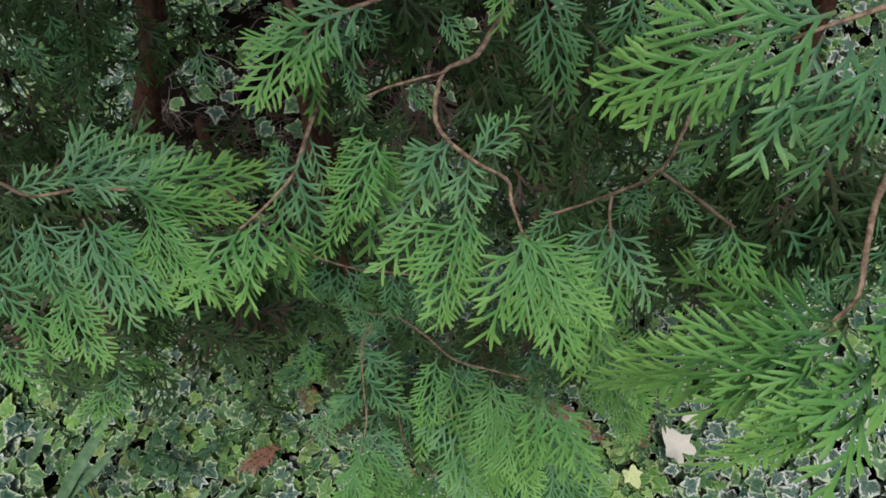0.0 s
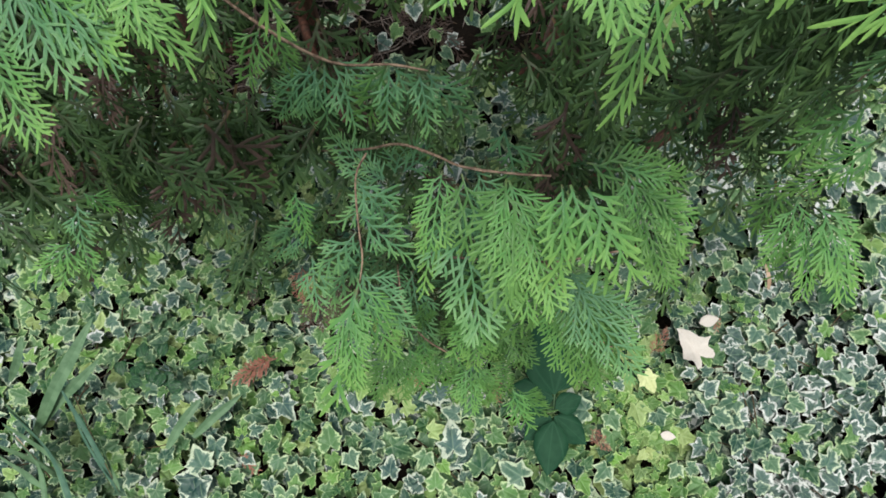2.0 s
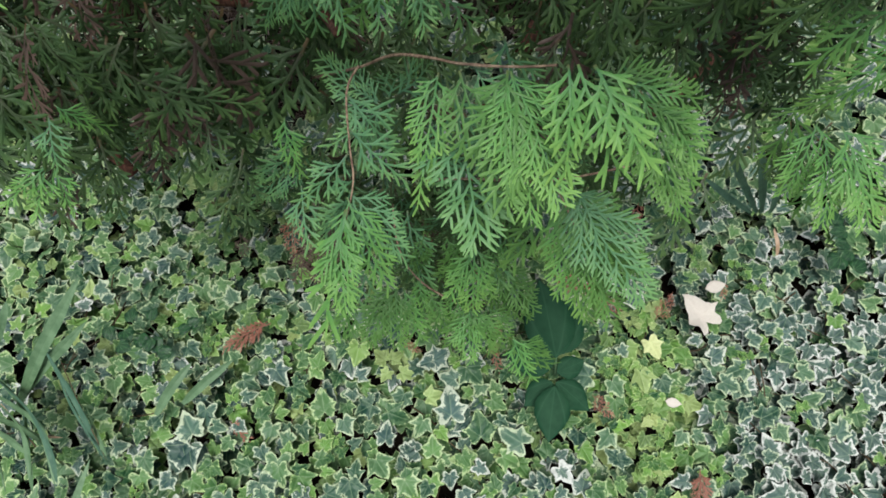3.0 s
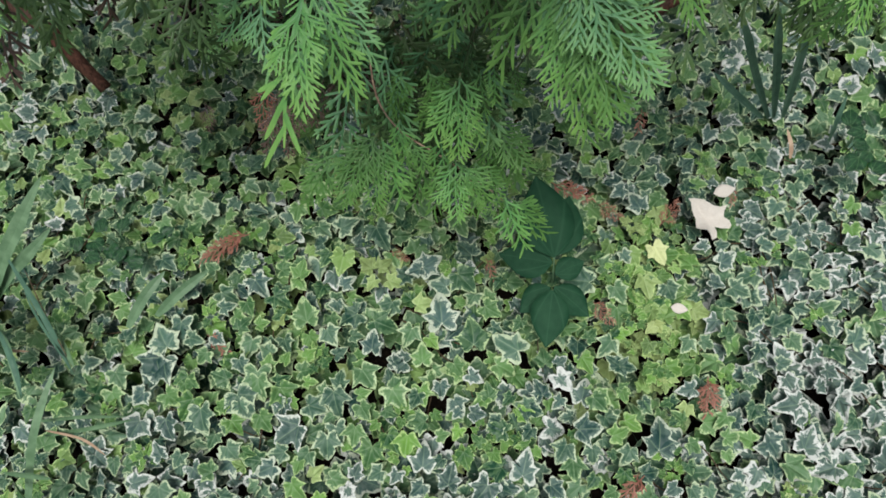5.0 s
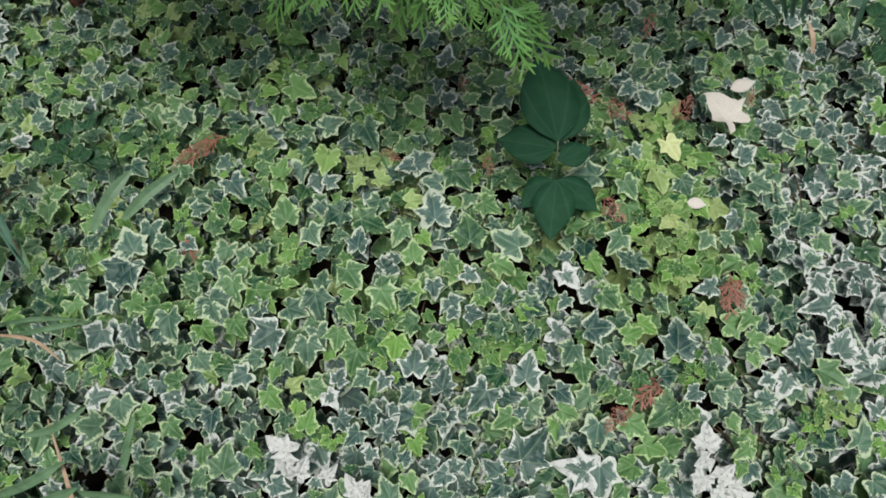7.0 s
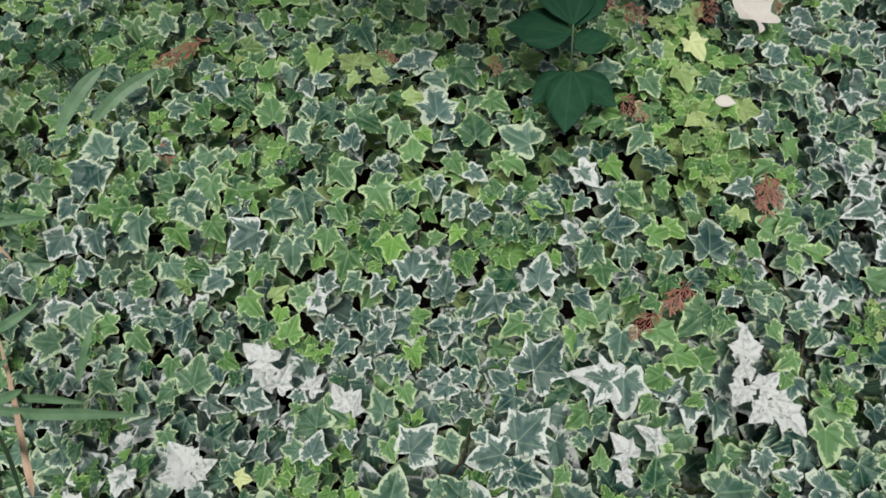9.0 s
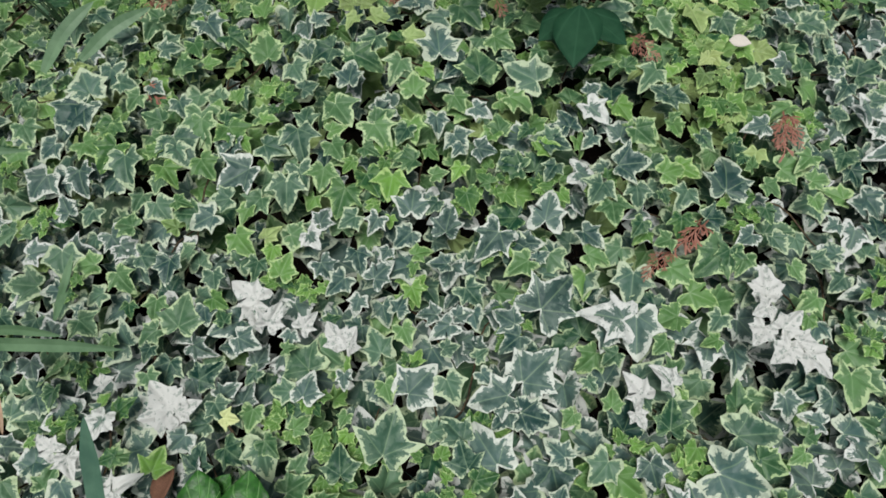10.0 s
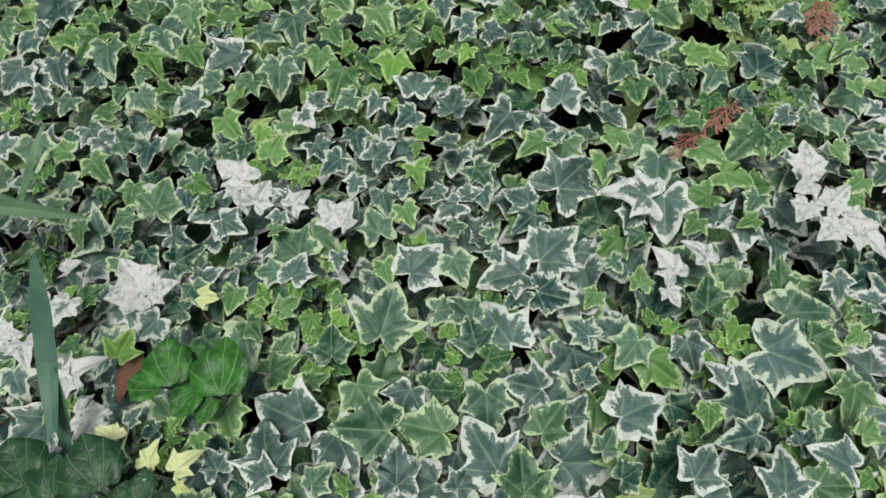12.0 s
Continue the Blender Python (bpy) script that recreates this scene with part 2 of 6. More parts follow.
def frame_of(axis, face):
    """Rotation whose y runs along axis and whose z leans to face."""
    y = Vector(axis).normalized()
    z = Vector(face)
    z = (z - y * z.dot(y)).normalized()
    x = y.cross(z)
    return Matrix((x, y, z)).transposed().to_4x4()


def tube(points, r0, r1, sides=7, rough=0.0, sub=4, rng=None):
    """A tapered, slightly knotty round stem through the points."""
    pts = [Vector(p) for p in points]
    path = []
    for i in range(len(pts) - 1):
        a, b = pts[max(i - 1, 0)], pts[i]
        c, d = pts[i + 1], pts[min(i + 2, len(pts) - 1)]
        for k in range(sub):
            t = k / sub
            path.append(0.5 * ((2 * b) + (c - a) * t + (2 * a - 5 * b + 4 * c - d) * t * t + (3 * b - a - 3 * c + d) * t ** 3))
    path.append(pts[-1])
    verts, faces = [], []
    for i, p in enumerate(path):
        d = (path[min(i + 1, len(path) - 1)] - path[max(i - 1, 0)]).normalized()
        u = d.cross(Vector((0.3, 0.2, 0.93)))
        u = u.normalized() if u.length > 1e-4 else Vector((1, 0, 0))
        v = d.cross(u)
        r = r0 + (r1 - r0) * i / (len(path) - 1)
        for k in range(sides):
            a = 2 * math.pi * k / sides
            q = r * (1 + rough * noise.noise(Vector((math.cos(a) * 1.5, math.sin(a) * 1.5, i * 0.45)) + pts[0] * 9))
            verts.append(p + (u * math.cos(a) + v * math.sin(a)) * q)
    n = len(path)
    for i in range(n - 1):
        for k in range(sides):
            a, b = i * sides + k, i * sides + (k + 1) % sides
            faces.append((a, b, b + sides, a + sides))
    faces.append(tuple(range(sides - 1, -1, -1)))
    faces.append(tuple(range((n - 1) * sides, n * sides)))
    return verts, faces


def lie(x, y):
    """Height of the ivy: a low mound that falls away to both sides, with a hollow across the front."""
    u, v = max(-0.8, min(0.8, x)), max(-0.45, min(0.65, y))
    mound = 0.0043 + 0.0296 * u + 0.1333 * v - 0.1089 * u * u - 0.0975 * v * v - 0.02 * u * v - 0.8618 * v ** 3 + 0.9317 * v ** 4
    return mound - 0.02 + 0.006 * noise.noise(Vector((x * 8, y * 8, 2.4)))


# ---- ground ----
def soil_sheet():
    n, verts, faces = 60, [], []
    for j in range(n + 1):
        for i in range(n + 1):
            u, v = 2 * i / n - 1, 2 * j / n - 1
            x, y = 1.6 * u + 18.4 * u ** 7, 0.6 + 1.8 * v + 18 * v ** 7
            z = lie(x, y) - 0.135 if abs(x) < 3 and abs(y) < 4 else -0.06
            verts.append((x, y, z + 0.006 * noise.noise(Vector((x * 25, y * 25, 1)))))
    for j in range(n):
        for i in range(n):
            a = j * (n + 1) + i
            faces.append((a, a + 1, a + n + 2, a + n + 1))
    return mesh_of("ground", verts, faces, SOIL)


ground = tagged(new("ground", soil_sheet()), "leaf-mould soil under ivy and a cypress, gap shade in its colour", "ground", kind="structure")

# ---- the conifer ----
def finger(out, p, d, nrm, length, width, a0, a1, stations, curve=0.0):
    """One flattened scaly branchlet, a rounded lens in section."""
    verts, faces, ages = out
    side = d.cross(nrm).normalized()
    base = len(verts)
    for s, w in stations:
        c = p + d * (length * s) + side * (curve * length * s * s)
        w *= width / 2
        verts.extend((c + side * w, c + nrm * (w * 0.24), c - side * w, c - nrm * (w * 0.24)))
        ages.extend([a0 + (a1 - a0) * s] * 4)
    for i in range(len(stations) - 1):
        for k in range(4):
            a, b = base + 4 * i + k, base + 4 * i + (k + 1) % 4
            faces.append((a, b, b + 4, a + 4))
    e = base + 4 * (len(stations) - 1)
    faces.append((e, e + 1, e + 2, e + 3))


FULL = ((0.0, 0.8), (0.28, 1.0), (0.36, 0.9), (0.62, 0.98), (0.70, 0.86), (0.88, 0.70), (1.0, 0.2))
SPARE = ((0.0, 0.6), (0.5, 1.0), (0.85, 0.9), (1.0, 0.3))


def spray_mesh(name, seed, length, mat, droop, full=True, broad=1.0, width=0.0022, gap=0.0):
    """A flat fan of branchlets along +y, z its upper face."""
    rng = random.Random(seed)
    out = ([], [], [])
    st = FULL if full else SPARE
    up = Vector((0, 0, 1))
    gap = gap or (0.0056 if full else 0.0095)
    y, hand, bend = gap * 0.9, rng.choice((-1, 1)), rng.uniform(-0.3, 0.3)

    def axis(s):
        return Vector((bend * length * (s / length) ** 2 * 0.5, s, 0))

    # rachis
    for i in range(5):
        a, b = axis(length * i / 5), axis(length * (i + 1) / 5)
        finger(out, a, (b - a).normalized(), up, (b - a).length * 1.02, width * (0.95 - 0.06 * i), 0.02 + 0.15 * i, 0.02 + 0.15 * (i + 1) + (0.2 if i == 4 else 0), ((0, 0.8), (0.5, 0.85), (1, 0.8 if i < 4 else 0.4)))
    while y < length * 0.98:
        s = y / length
        long = length * broad * (0.52 * (1 - s) + 0.10) * min(1.0, 0.5 + 2.2 * s) * rng.uniform(0.8, 1.12)
        long = max(long, 0.017 * rng.uniform(0.8, 1.15) * (1 - 0.45 * max(0.0, (s - 0.8) / 0.2)))
        ang = radians(rng.uniform(36, 46) - 12 * s)
        d = Vector((hand * math.sin(ang), math.cos(ang), rng.uniform(-0.16, 0.16))).normalized()
        p = axis(y)
        finger(out, p, d, up, long, width * rng.uniform(0.9, 1.05), 0.15 + 0.5 * s, 0.5 + 0.5 * min(1, s + 0.8 * long / length), st, rng.uniform(-0.05, 0.05) + 0.06 * hand)
        # branchlets of the side shoot, both sides, parallel to one another
        q, h2 = 0.007, hand
        while long > 0.0155 and q < long - 0.005:
            l2 = min((long - q) * 0.95, 0.021) * rng.uniform(0.75, 1.08)
            if l2 > 0.006:
                an2 = radians(rng.uniform(26, 36)) * h2
                ca, sa = math.cos(an2), math.sin(an2)
                d2 = Vector((d.x * ca + d.y * sa, -d.x * sa + d.y * ca, d.z + rng.uniform(-0.16, 0.16))).normalized()
                g = 0.15 + 0.5 * s + 0.3 * q / long
                finger(out, p + d * q, d2, up, l2, width * rng.uniform(0.85, 1.05), g, min(1, g + 0.35), st, rng.uniform(-0.08, 0.08))
            h2 = -h2
            q += gap * rng.uniform(0.62, 0.85)
        hand = -hand
        y += gap * rng.uniform(0.8, 1.15) * (1.35 if long > 0.03 else 0.9)
    verts, faces, ages = out
    for v in verts:
        v.z += -droop * v.y * v.y / length - 2.2 * v.x * v.x + 0.004 * noise.noise(Vector((v.x * 60, v.y * 60, seed)))
    return mesh_of(name, verts, faces, mat, [("age", ages)], None, False)


LENGTHS = (0.055, 0.085, 0.12)
SPRAYS = {}
for kind, mat in ((0, FRESH), (1, MATURE), (3, SHADED_GREEN)):
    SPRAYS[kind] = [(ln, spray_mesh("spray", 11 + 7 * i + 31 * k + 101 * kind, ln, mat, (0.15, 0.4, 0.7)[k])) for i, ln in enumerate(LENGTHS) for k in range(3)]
SPRAYS[2] = [(ln, spray_mesh("spray", 900 + i, ln, FRESH, 0.5, True, 0.62, 0.0024)) for i, ln in enumerate(LENGTHS)]
INNER = [(ln, spray_mesh("spray", 500 + i + 13 * j, ln, (MATURE, OLD_SHADED, OLD_SHADED, MATURE)[j], 0.35, False, 0.9, 0.0034)) for i, ln in enumerate((0.09, 0.12)) for j in range(4)]
AGED_SHADED = [c for c in INNER if c[1].materials[0] == OLD_SHADED]
WITHERED = [(ln, spray_mesh("spray", 700 + i, ln, DEAD, 0.3, False, 0.9, 0.0027)) for i, ln in enumerate((0.07, 0.10, 0.12))]

DECAYED = [(ln, spray_mesh("spray", 740 + i, ln, DULL, 0.4, False, 0.9, 0.0030)) for i, ln in enumerate((0.07, 0.10, 0.12))]

tree = tagged(new("cypress_tree"), "spreading cypress with drooping green sprays and red-brown stems", "tree")
tree.location = (0, 1.0, 0)
tree_rng = random.Random(5)


def in_tree(m):
    return Matrix.Translation((0, -1.0, 0)) @ m


def hang(base, tip, choices, face=(0, -0.62, 0.78), roll=0.0, name="spray", parent=None):
    """Sets a spray between its base and its tip."""
    b, t = Vector(base), Vector(tip)
    ln = (t - b).length
    near = sorted(choices, key=lambda c: abs(c[0] - ln))[:3]
    size, me = tree_rng.choice(near)
    m = Matrix.Translation(b) @ frame_of(t - b, face) @ Matrix.Rotation(roll, 4, "Y") @ Matrix.Scale(ln / size, 4)
    return child(name, me, parent, m) if parent else child(name, me, tree, in_tree(m))


LEFT_BRANCH = [
    ((-0.178, 0.496, 0.950), (-0.088, 0.486, 0.962), 0),
    ((-0.181, 0.502, 0.952), (-0.115, 0.505, 0.962), 1),
    ((-0.172, 0.493, 0.950), (-0.109, 0.452, 0.957), 0),
    ((-0.160, 0.481, 0.945), (-0.127, 0.406, 0.944), 0),
    ((-0.164, 0.477, 0.940), (-0.125, 0.418, 0.938), 0),
    ((-0.213, 0.481, 0.935), (-0.160, 0.401, 0.907), 1),
    ((-0.204, 0.482, 0.930), (-0.164, 0.446, 0.920), 1),
    ((-0.224, 0.506, 0.950), (-0.160, 0.508, 0.962), 1),
    ((-0.230, 0.500, 0.955), (-0.151, 0.523, 0.968), 1),
    ((-0.232, 0.512, 0.960), (-0.175, 0.526, 0.975), 1),
    ((-0.229, 0.495, 0.945), (-0.204, 0.494, 0.942), 1),
    ((-0.274, 0.497, 0.950), (-0.230, 0.511, 0.960), 1),
    ((-0.258, 0.487, 0.935), (-0.233, 0.413, 0.905), 1),
    ((-0.241, 0.437, 0.905), (-0.215, 0.366, 0.885), 0),
    ((-0.282, 0.484, 0.925), (-0.262, 0.411, 0.900), 1),
    ((-0.270, 0.426, 0.900), (-0.257, 0.375, 0.870), 0),
    ((-0.292, 0.398, 0.890), (-0.264, 0.357, 0.870), 0),
    ((-0.221, 0.483, 0.930), (-0.190, 0.397, 0.905), 1),
    ((-0.210, 0.477, 0.930), (-0.155, 0.402, 0.907), 0),
    ((-0.304, 0.457, 0.910), (-0.279, 0.397, 0.890), 1),
]
MIDDLE_BRANCH = [
    ((-0.071, 0.441, 0.983), (-0.095, 0.384, 0.981), 0),
    ((-0.064, 0.445, 0.983), (-0.075, 0.393, 0.977), 0),
    ((-0.057, 0.450, 0.984), (-0.065, 0.391, 0.971), 0),
    ((-0.043, 0.455, 0.983), (-0.052, 0.402, 0.960), 0),
    ((-0.034, 0.481, 0.990), (-0.019, 0.435, 0.960), 1),
    ((-0.029, 0.497, 0.991), (-0.050, 0.452, 0.971), 1),
    ((-0.027, 0.512, 0.992), (-0.015, 0.478, 0.969), 1),
    ((-0.048, 0.505, 0.952), (-0.073, 0.528, 0.958), 1),
    ((0.035, 0.456, 1.061), (0.003, 0.389, 1.038), 2),
    ((0.028, 0.460, 1.054), (0.038, 0.431, 1.035), 0),
    ((0.036, 0.463, 1.044), (0.012, 0.402, 1.006), 2),
    ((0.027, 0.461, 1.068), (0.009, 0.428, 1.049), 2),
]
TOP_BRANCH = [
    ((0.026, 0.560, 1.063), (-0.033, 0.528, 1.068), 1),
    ((0.003, 0.553, 1.060), (-0.058, 0.496, 1.060), 0),
    ((-0.020, 0.553, 1.056), (-0.020, 0.505, 1.032), 0),
    ((0.022, 0.559, 1.063), (0.037, 0.547, 1.028), 1),
    ((0.011, 0.533, 1.039), (0.015, 0.512, 1.012), 1),
    ((0.024, 0.557, 1.050), (-0.014, 0.536, 1.027), 1),
    ((0.073, 0.579, 1.036), (0.091, 0.549, 1.028), 1),
]
CENTRE_BRANCH = [
    ((0.087, 0.466, 1.024), (0.085, 0.419, 1.015), 1),
    ((0.089, 0.464, 1.023), (0.124, 0.483, 1.040), 1),
    ((0.077, 0.473, 1.029), (0.036, 0.450, 1.016), 1),
    ((0.073, 0.482, 1.024), (0.046, 0.421, 1.008), 1),
    ((0.064, 0.434, 1.005), (0.031, 0.392, 1.005), 0),
    ((0.084, 0.433, 1.013), (0.058, 0.359, 1.001), 0),
    ((0.089, 0.427, 1.011), (0.073, 0.388, 1.001), 0),
    ((0.117, 0.408, 1.023), (0.093, 0.350, 1.016), 0),
    ((0.118, 0.408, 1.023), (0.130, 0.330, 1.023), 0),
    ((0.120, 0.407, 1.022), (0.149, 0.342, 1.022), 0),
    ((0.115, 0.410, 1.023), (0.117, 0.357, 1.021), 0),
    ((0.048, 0.524, 1.026), (0.066, 0.509, 1.013), 1),
]
RIGHT_BRANCH = [
    ((0.184, 0.435, 0.975), (0.207, 0.383, 0.978), 1),
    ((0.186, 0.428, 0.972), (0.172, 0.341, 0.973), 0),
    ((0.183, 0.437, 0.975), (0.148, 0.376, 0.959), 1),
    ((0.214, 0.457, 1.007), (0.242, 0.452, 1.017), 1),
    ((0.199, 0.455, 0.990), (0.209, 0.431, 0.981), 1),
    ((0.212, 0.462, 0.988), (0.194, 0.438, 0.969), 1),
    ((0.223, 0.453, 0.998), (0.239, 0.425, 0.990), 1),
    ((0.252, 0.418, 1.003), (0.259, 0.373, 0.998), 0),
    ((0.254, 0.421, 0.996), (0.237, 0.388, 0.983), 1),
    ((0.156, 0.454, 0.967), (0.127, 0.428, 0.959), 1),
]
UPPER_RIGHT_BRANCH = [
    ((0.228, 0.429, 1.168), (0.139, 0.416, 1.146), 0),
    ((0.206, 0.434, 1.146), (0.165, 0.405, 1.120), 0),
    ((0.220, 0.432, 1.154), (0.195, 0.389, 1.124), 1),
    ((0.229, 0.428, 1.157), (0.210, 0.381, 1.128), 1),
    ((0.234, 0.419, 1.164), (0.223, 0.377, 1.144), 1),
    ((0.242, 0.416, 1.169), (0.237, 0.366, 1.148), 1),
    ((0.230, 0.432, 1.162), (0.192, 0.442, 1.155), 1),
    ((0.185, 0.525, 1.101), (0.178, 0.490, 1.076), 1),
    ((0.204, 0.528, 1.101), (0.214, 0.498, 1.088), 1),
    ((0.146, 0.596, 1.036), (0.160, 0.526, 0.997), 1),
    ((0.118, 0.576, 1.073), (0.109, 0.543, 1.061), 0),
]
NEAR_BRANCH = [
    ((0.238, 0.326, 1.093), (0.181, 0.341, 1.079), 0),
    ((0.236, 0.324, 1.091), (0.154, 0.301, 1.076), 0),
    ((0.238, 0.323, 1.093), (0.162, 0.274, 1.080), 0),
    ((0.242, 0.324, 1.095), (0.200, 0.267, 1.096), 0),
    ((0.248, 0.317, 1.097), (0.222, 0.258, 1.108), 0),
    ((0.248, 0.329, 1.089), (0.220, 0.351, 1.079), 1),
    ((0.220, 0.319, 1.092), (0.184, 0.283, 1.090), 0),
    ((0.265, 0.339, 1.104), (0.246, 0.278, 1.113), 0),
    ((0.250, 0.307, 1.096), (0.204, 0.253, 1.103), 0),
]
LOW_BRANCH = [
    ((0.067, 0.410, 0.714), (0.080, 0.268, 0.755), 1),
    ((0.105, 0.371, 0.796), (0.091, 0.275, 0.800), 3),
    ((0.107, 0.370, 0.796), (0.121, 0.267, 0.795), 0),
    ((0.107, 0.370, 0.796), (0.139, 0.269, 0.794), 0),
    ((0.071, 0.389, 0.776), (0.087, 0.295, 0.759), 3),
    ((0.140, 0.346, 0.830), (0.140, 0.285, 0.828), 0),
    ((0.146, 0.345, 0.831), (0.154, 0.281, 0.830), 0),
    ((0.156, 0.343, 0.832), (0.174, 0.276, 0.833), 0),
    ((0.055, 0.404, 0.756), (0.036, 0.306, 0.746), 2),
    ((-0.006, 0.459, 0.639), (-0.074, 0.491, 0.671), 1),
    ((-0.006, 0.463, 0.640), (-0.038, 0.470, 0.657), 1),
    ((0.001, 0.466, 0.640), (0.016, 0.532, 0.641), 1),
]
LOW_BRANCH += [
    ((0.009, 0.463, 0.649), (0.065, 0.498, 0.647), 1),
    ((0.082, 0.395, 0.774), (0.100, 0.359, 0.764), 1),
    ((-0.005, 0.450, 0.647), (-0.044, 0.403, 0.651), 1),
]
HANGING_BRANCH = [
    ((-0.030, 0.431, 0.698), (0.009, 0.382, 0.675), 1),
    ((-0.031, 0.405, 0.681), (0.014, 0.354, 0.671), 1),
    ((-0.038, 0.399, 0.647), (-0.072, 0.349, 0.641), 1),
    ((-0.034, 0.330, 0.667), (-0.062, 0.226, 0.662), 2),
    ((-0.032, 0.349, 0.664), (0.019, 0.293, 0.657), 1),
    ((-0.033, 0.340, 0.671), (-0.009, 0.262, 0.661), 0),
    ((-0.039, 0.321, 0.664), (-0.044, 0.243, 0.662), 0),
    ((-0.117, 0.469, 0.524), (-0.174, 0.417, 0.529), 1),
    ((-0.098, 0.399, 0.589), (-0.093, 0.336, 0.584), 1),
    ((-0.114, 0.471, 0.611), (-0.116, 0.419, 0.593), 0),
]
BROWN_SPRAYS = [
    ((-0.168, 0.473, 0.365), (-0.188, 0.422, 0.330), 0),
    ((-0.066, 0.446, 0.377), (-0.089, 0.407, 0.352), 1),
    ((-0.133, 0.503, 0.379), (-0.124, 0.456, 0.348), 1),
    ((0.269, 0.634, 0.884), (0.279, 0.604, 0.859), 1),
    ((0.323, 0.617, 0.897), (0.339, 0.596, 0.887), 1),
    ((-0.406, 0.693, 0.492), (-0.404, 0.618, 0.433), 0),
    ((-0.325, 0.644, 0.459), (-0.339, 0.582, 0.438), 0),
    ((0.381, 0.744, 0.528), (0.392, 0.706, 0.498), 0),
    ((-0.493, 0.708, 0.493), (-0.510, 0.653, 0.463), 1),
    ((0.036, 0.532, 0.957), (0.032, 0.519, 0.948), 1),
    ((-0.094, 0.435, 0.458), (-0.093, 0.389, 0.429), 1),
    ((-0.058, 0.434, 0.447), (-0.051, 0.382, 0.414), 1),
    ((-0.037, 0.433, 0.455), (-0.017, 0.382, 0.420), 1),
]
BROWN_SPRAYS += [
    ((-0.020, 0.425, 0.444), (-0.031, 0.372, 0.415), 1),
    ((-0.004, 0.432, 0.462), (-0.003, 0.392, 0.426), 1),
    ((0.021, 0.436, 0.463), (0.043, 0.395, 0.438), 1),
    ((0.142, 0.494, 0.548), (0.152, 0.441, 0.519), 1),
    ((0.118, 0.488, 0.539), (0.102, 0.437, 0.509), 1),
    ((0.178, 0.497, 0.558), (0.192, 0.450, 0.533), 1),
    ((0.261, 0.499, 0.514), (0.272, 0.452, 0.494), 1),
    ((-0.302, 0.636, 0.482), (-0.292, 0.580, 0.452), 1),
    ((-0.228, 0.636, 0.487), (-0.250, 0.582, 0.459), 1),
    ((0.206, 0.593, 0.796), (0.223, 0.560, 0.781), 1),
    ((0.350, 0.503, 0.901), (0.360, 0.461, 0.886), 1),
    ((-0.142, 0.415, 0.401), (-0.159, 0.361, 0.372), 1),
    ((-0.131, 0.412, 0.394), (-0.130, 0.361, 0.362), 1),
]
BROWN_SPRAYS += [
    ((-0.128, 0.418, 0.426), (-0.139, 0.372, 0.405), 1),
    ((-0.243, 0.445, 0.374), (-0.245, 0.412, 0.349), 1),
    ((-0.101, 0.415, 0.427), (-0.116, 0.363, 0.403), 1),
    ((-0.073, 0.420, 0.437), (-0.088, 0.373, 0.409), 1),
    ((0.036, 0.379, 0.438), (0.027, 0.346, 0.413), 1),
]
# kind 3 here: sprays whose green already carries the shade from above
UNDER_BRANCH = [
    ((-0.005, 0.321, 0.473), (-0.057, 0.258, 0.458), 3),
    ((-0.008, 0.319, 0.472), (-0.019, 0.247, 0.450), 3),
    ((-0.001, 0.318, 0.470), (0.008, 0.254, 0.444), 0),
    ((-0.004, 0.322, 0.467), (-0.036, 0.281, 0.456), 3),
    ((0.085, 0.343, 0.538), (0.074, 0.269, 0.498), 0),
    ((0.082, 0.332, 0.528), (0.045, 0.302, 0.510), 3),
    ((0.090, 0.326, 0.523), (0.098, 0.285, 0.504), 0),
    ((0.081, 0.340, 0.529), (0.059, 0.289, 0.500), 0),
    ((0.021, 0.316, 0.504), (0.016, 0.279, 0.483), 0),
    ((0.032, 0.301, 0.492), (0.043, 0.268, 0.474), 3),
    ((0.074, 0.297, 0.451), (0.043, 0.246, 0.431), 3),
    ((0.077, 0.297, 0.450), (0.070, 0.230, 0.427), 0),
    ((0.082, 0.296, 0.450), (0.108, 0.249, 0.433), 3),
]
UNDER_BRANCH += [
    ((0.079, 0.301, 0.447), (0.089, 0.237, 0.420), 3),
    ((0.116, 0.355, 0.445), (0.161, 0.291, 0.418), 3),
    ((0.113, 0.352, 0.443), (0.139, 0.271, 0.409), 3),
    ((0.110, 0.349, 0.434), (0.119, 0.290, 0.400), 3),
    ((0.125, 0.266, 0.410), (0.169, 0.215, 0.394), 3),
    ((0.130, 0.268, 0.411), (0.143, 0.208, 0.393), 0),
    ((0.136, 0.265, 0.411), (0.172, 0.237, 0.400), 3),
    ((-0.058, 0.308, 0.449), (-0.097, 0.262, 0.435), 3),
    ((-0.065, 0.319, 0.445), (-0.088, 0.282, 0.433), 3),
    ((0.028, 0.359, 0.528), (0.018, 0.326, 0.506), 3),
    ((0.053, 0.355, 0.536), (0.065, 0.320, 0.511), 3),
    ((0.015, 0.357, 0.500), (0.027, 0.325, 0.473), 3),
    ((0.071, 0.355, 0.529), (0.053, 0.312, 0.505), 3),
]
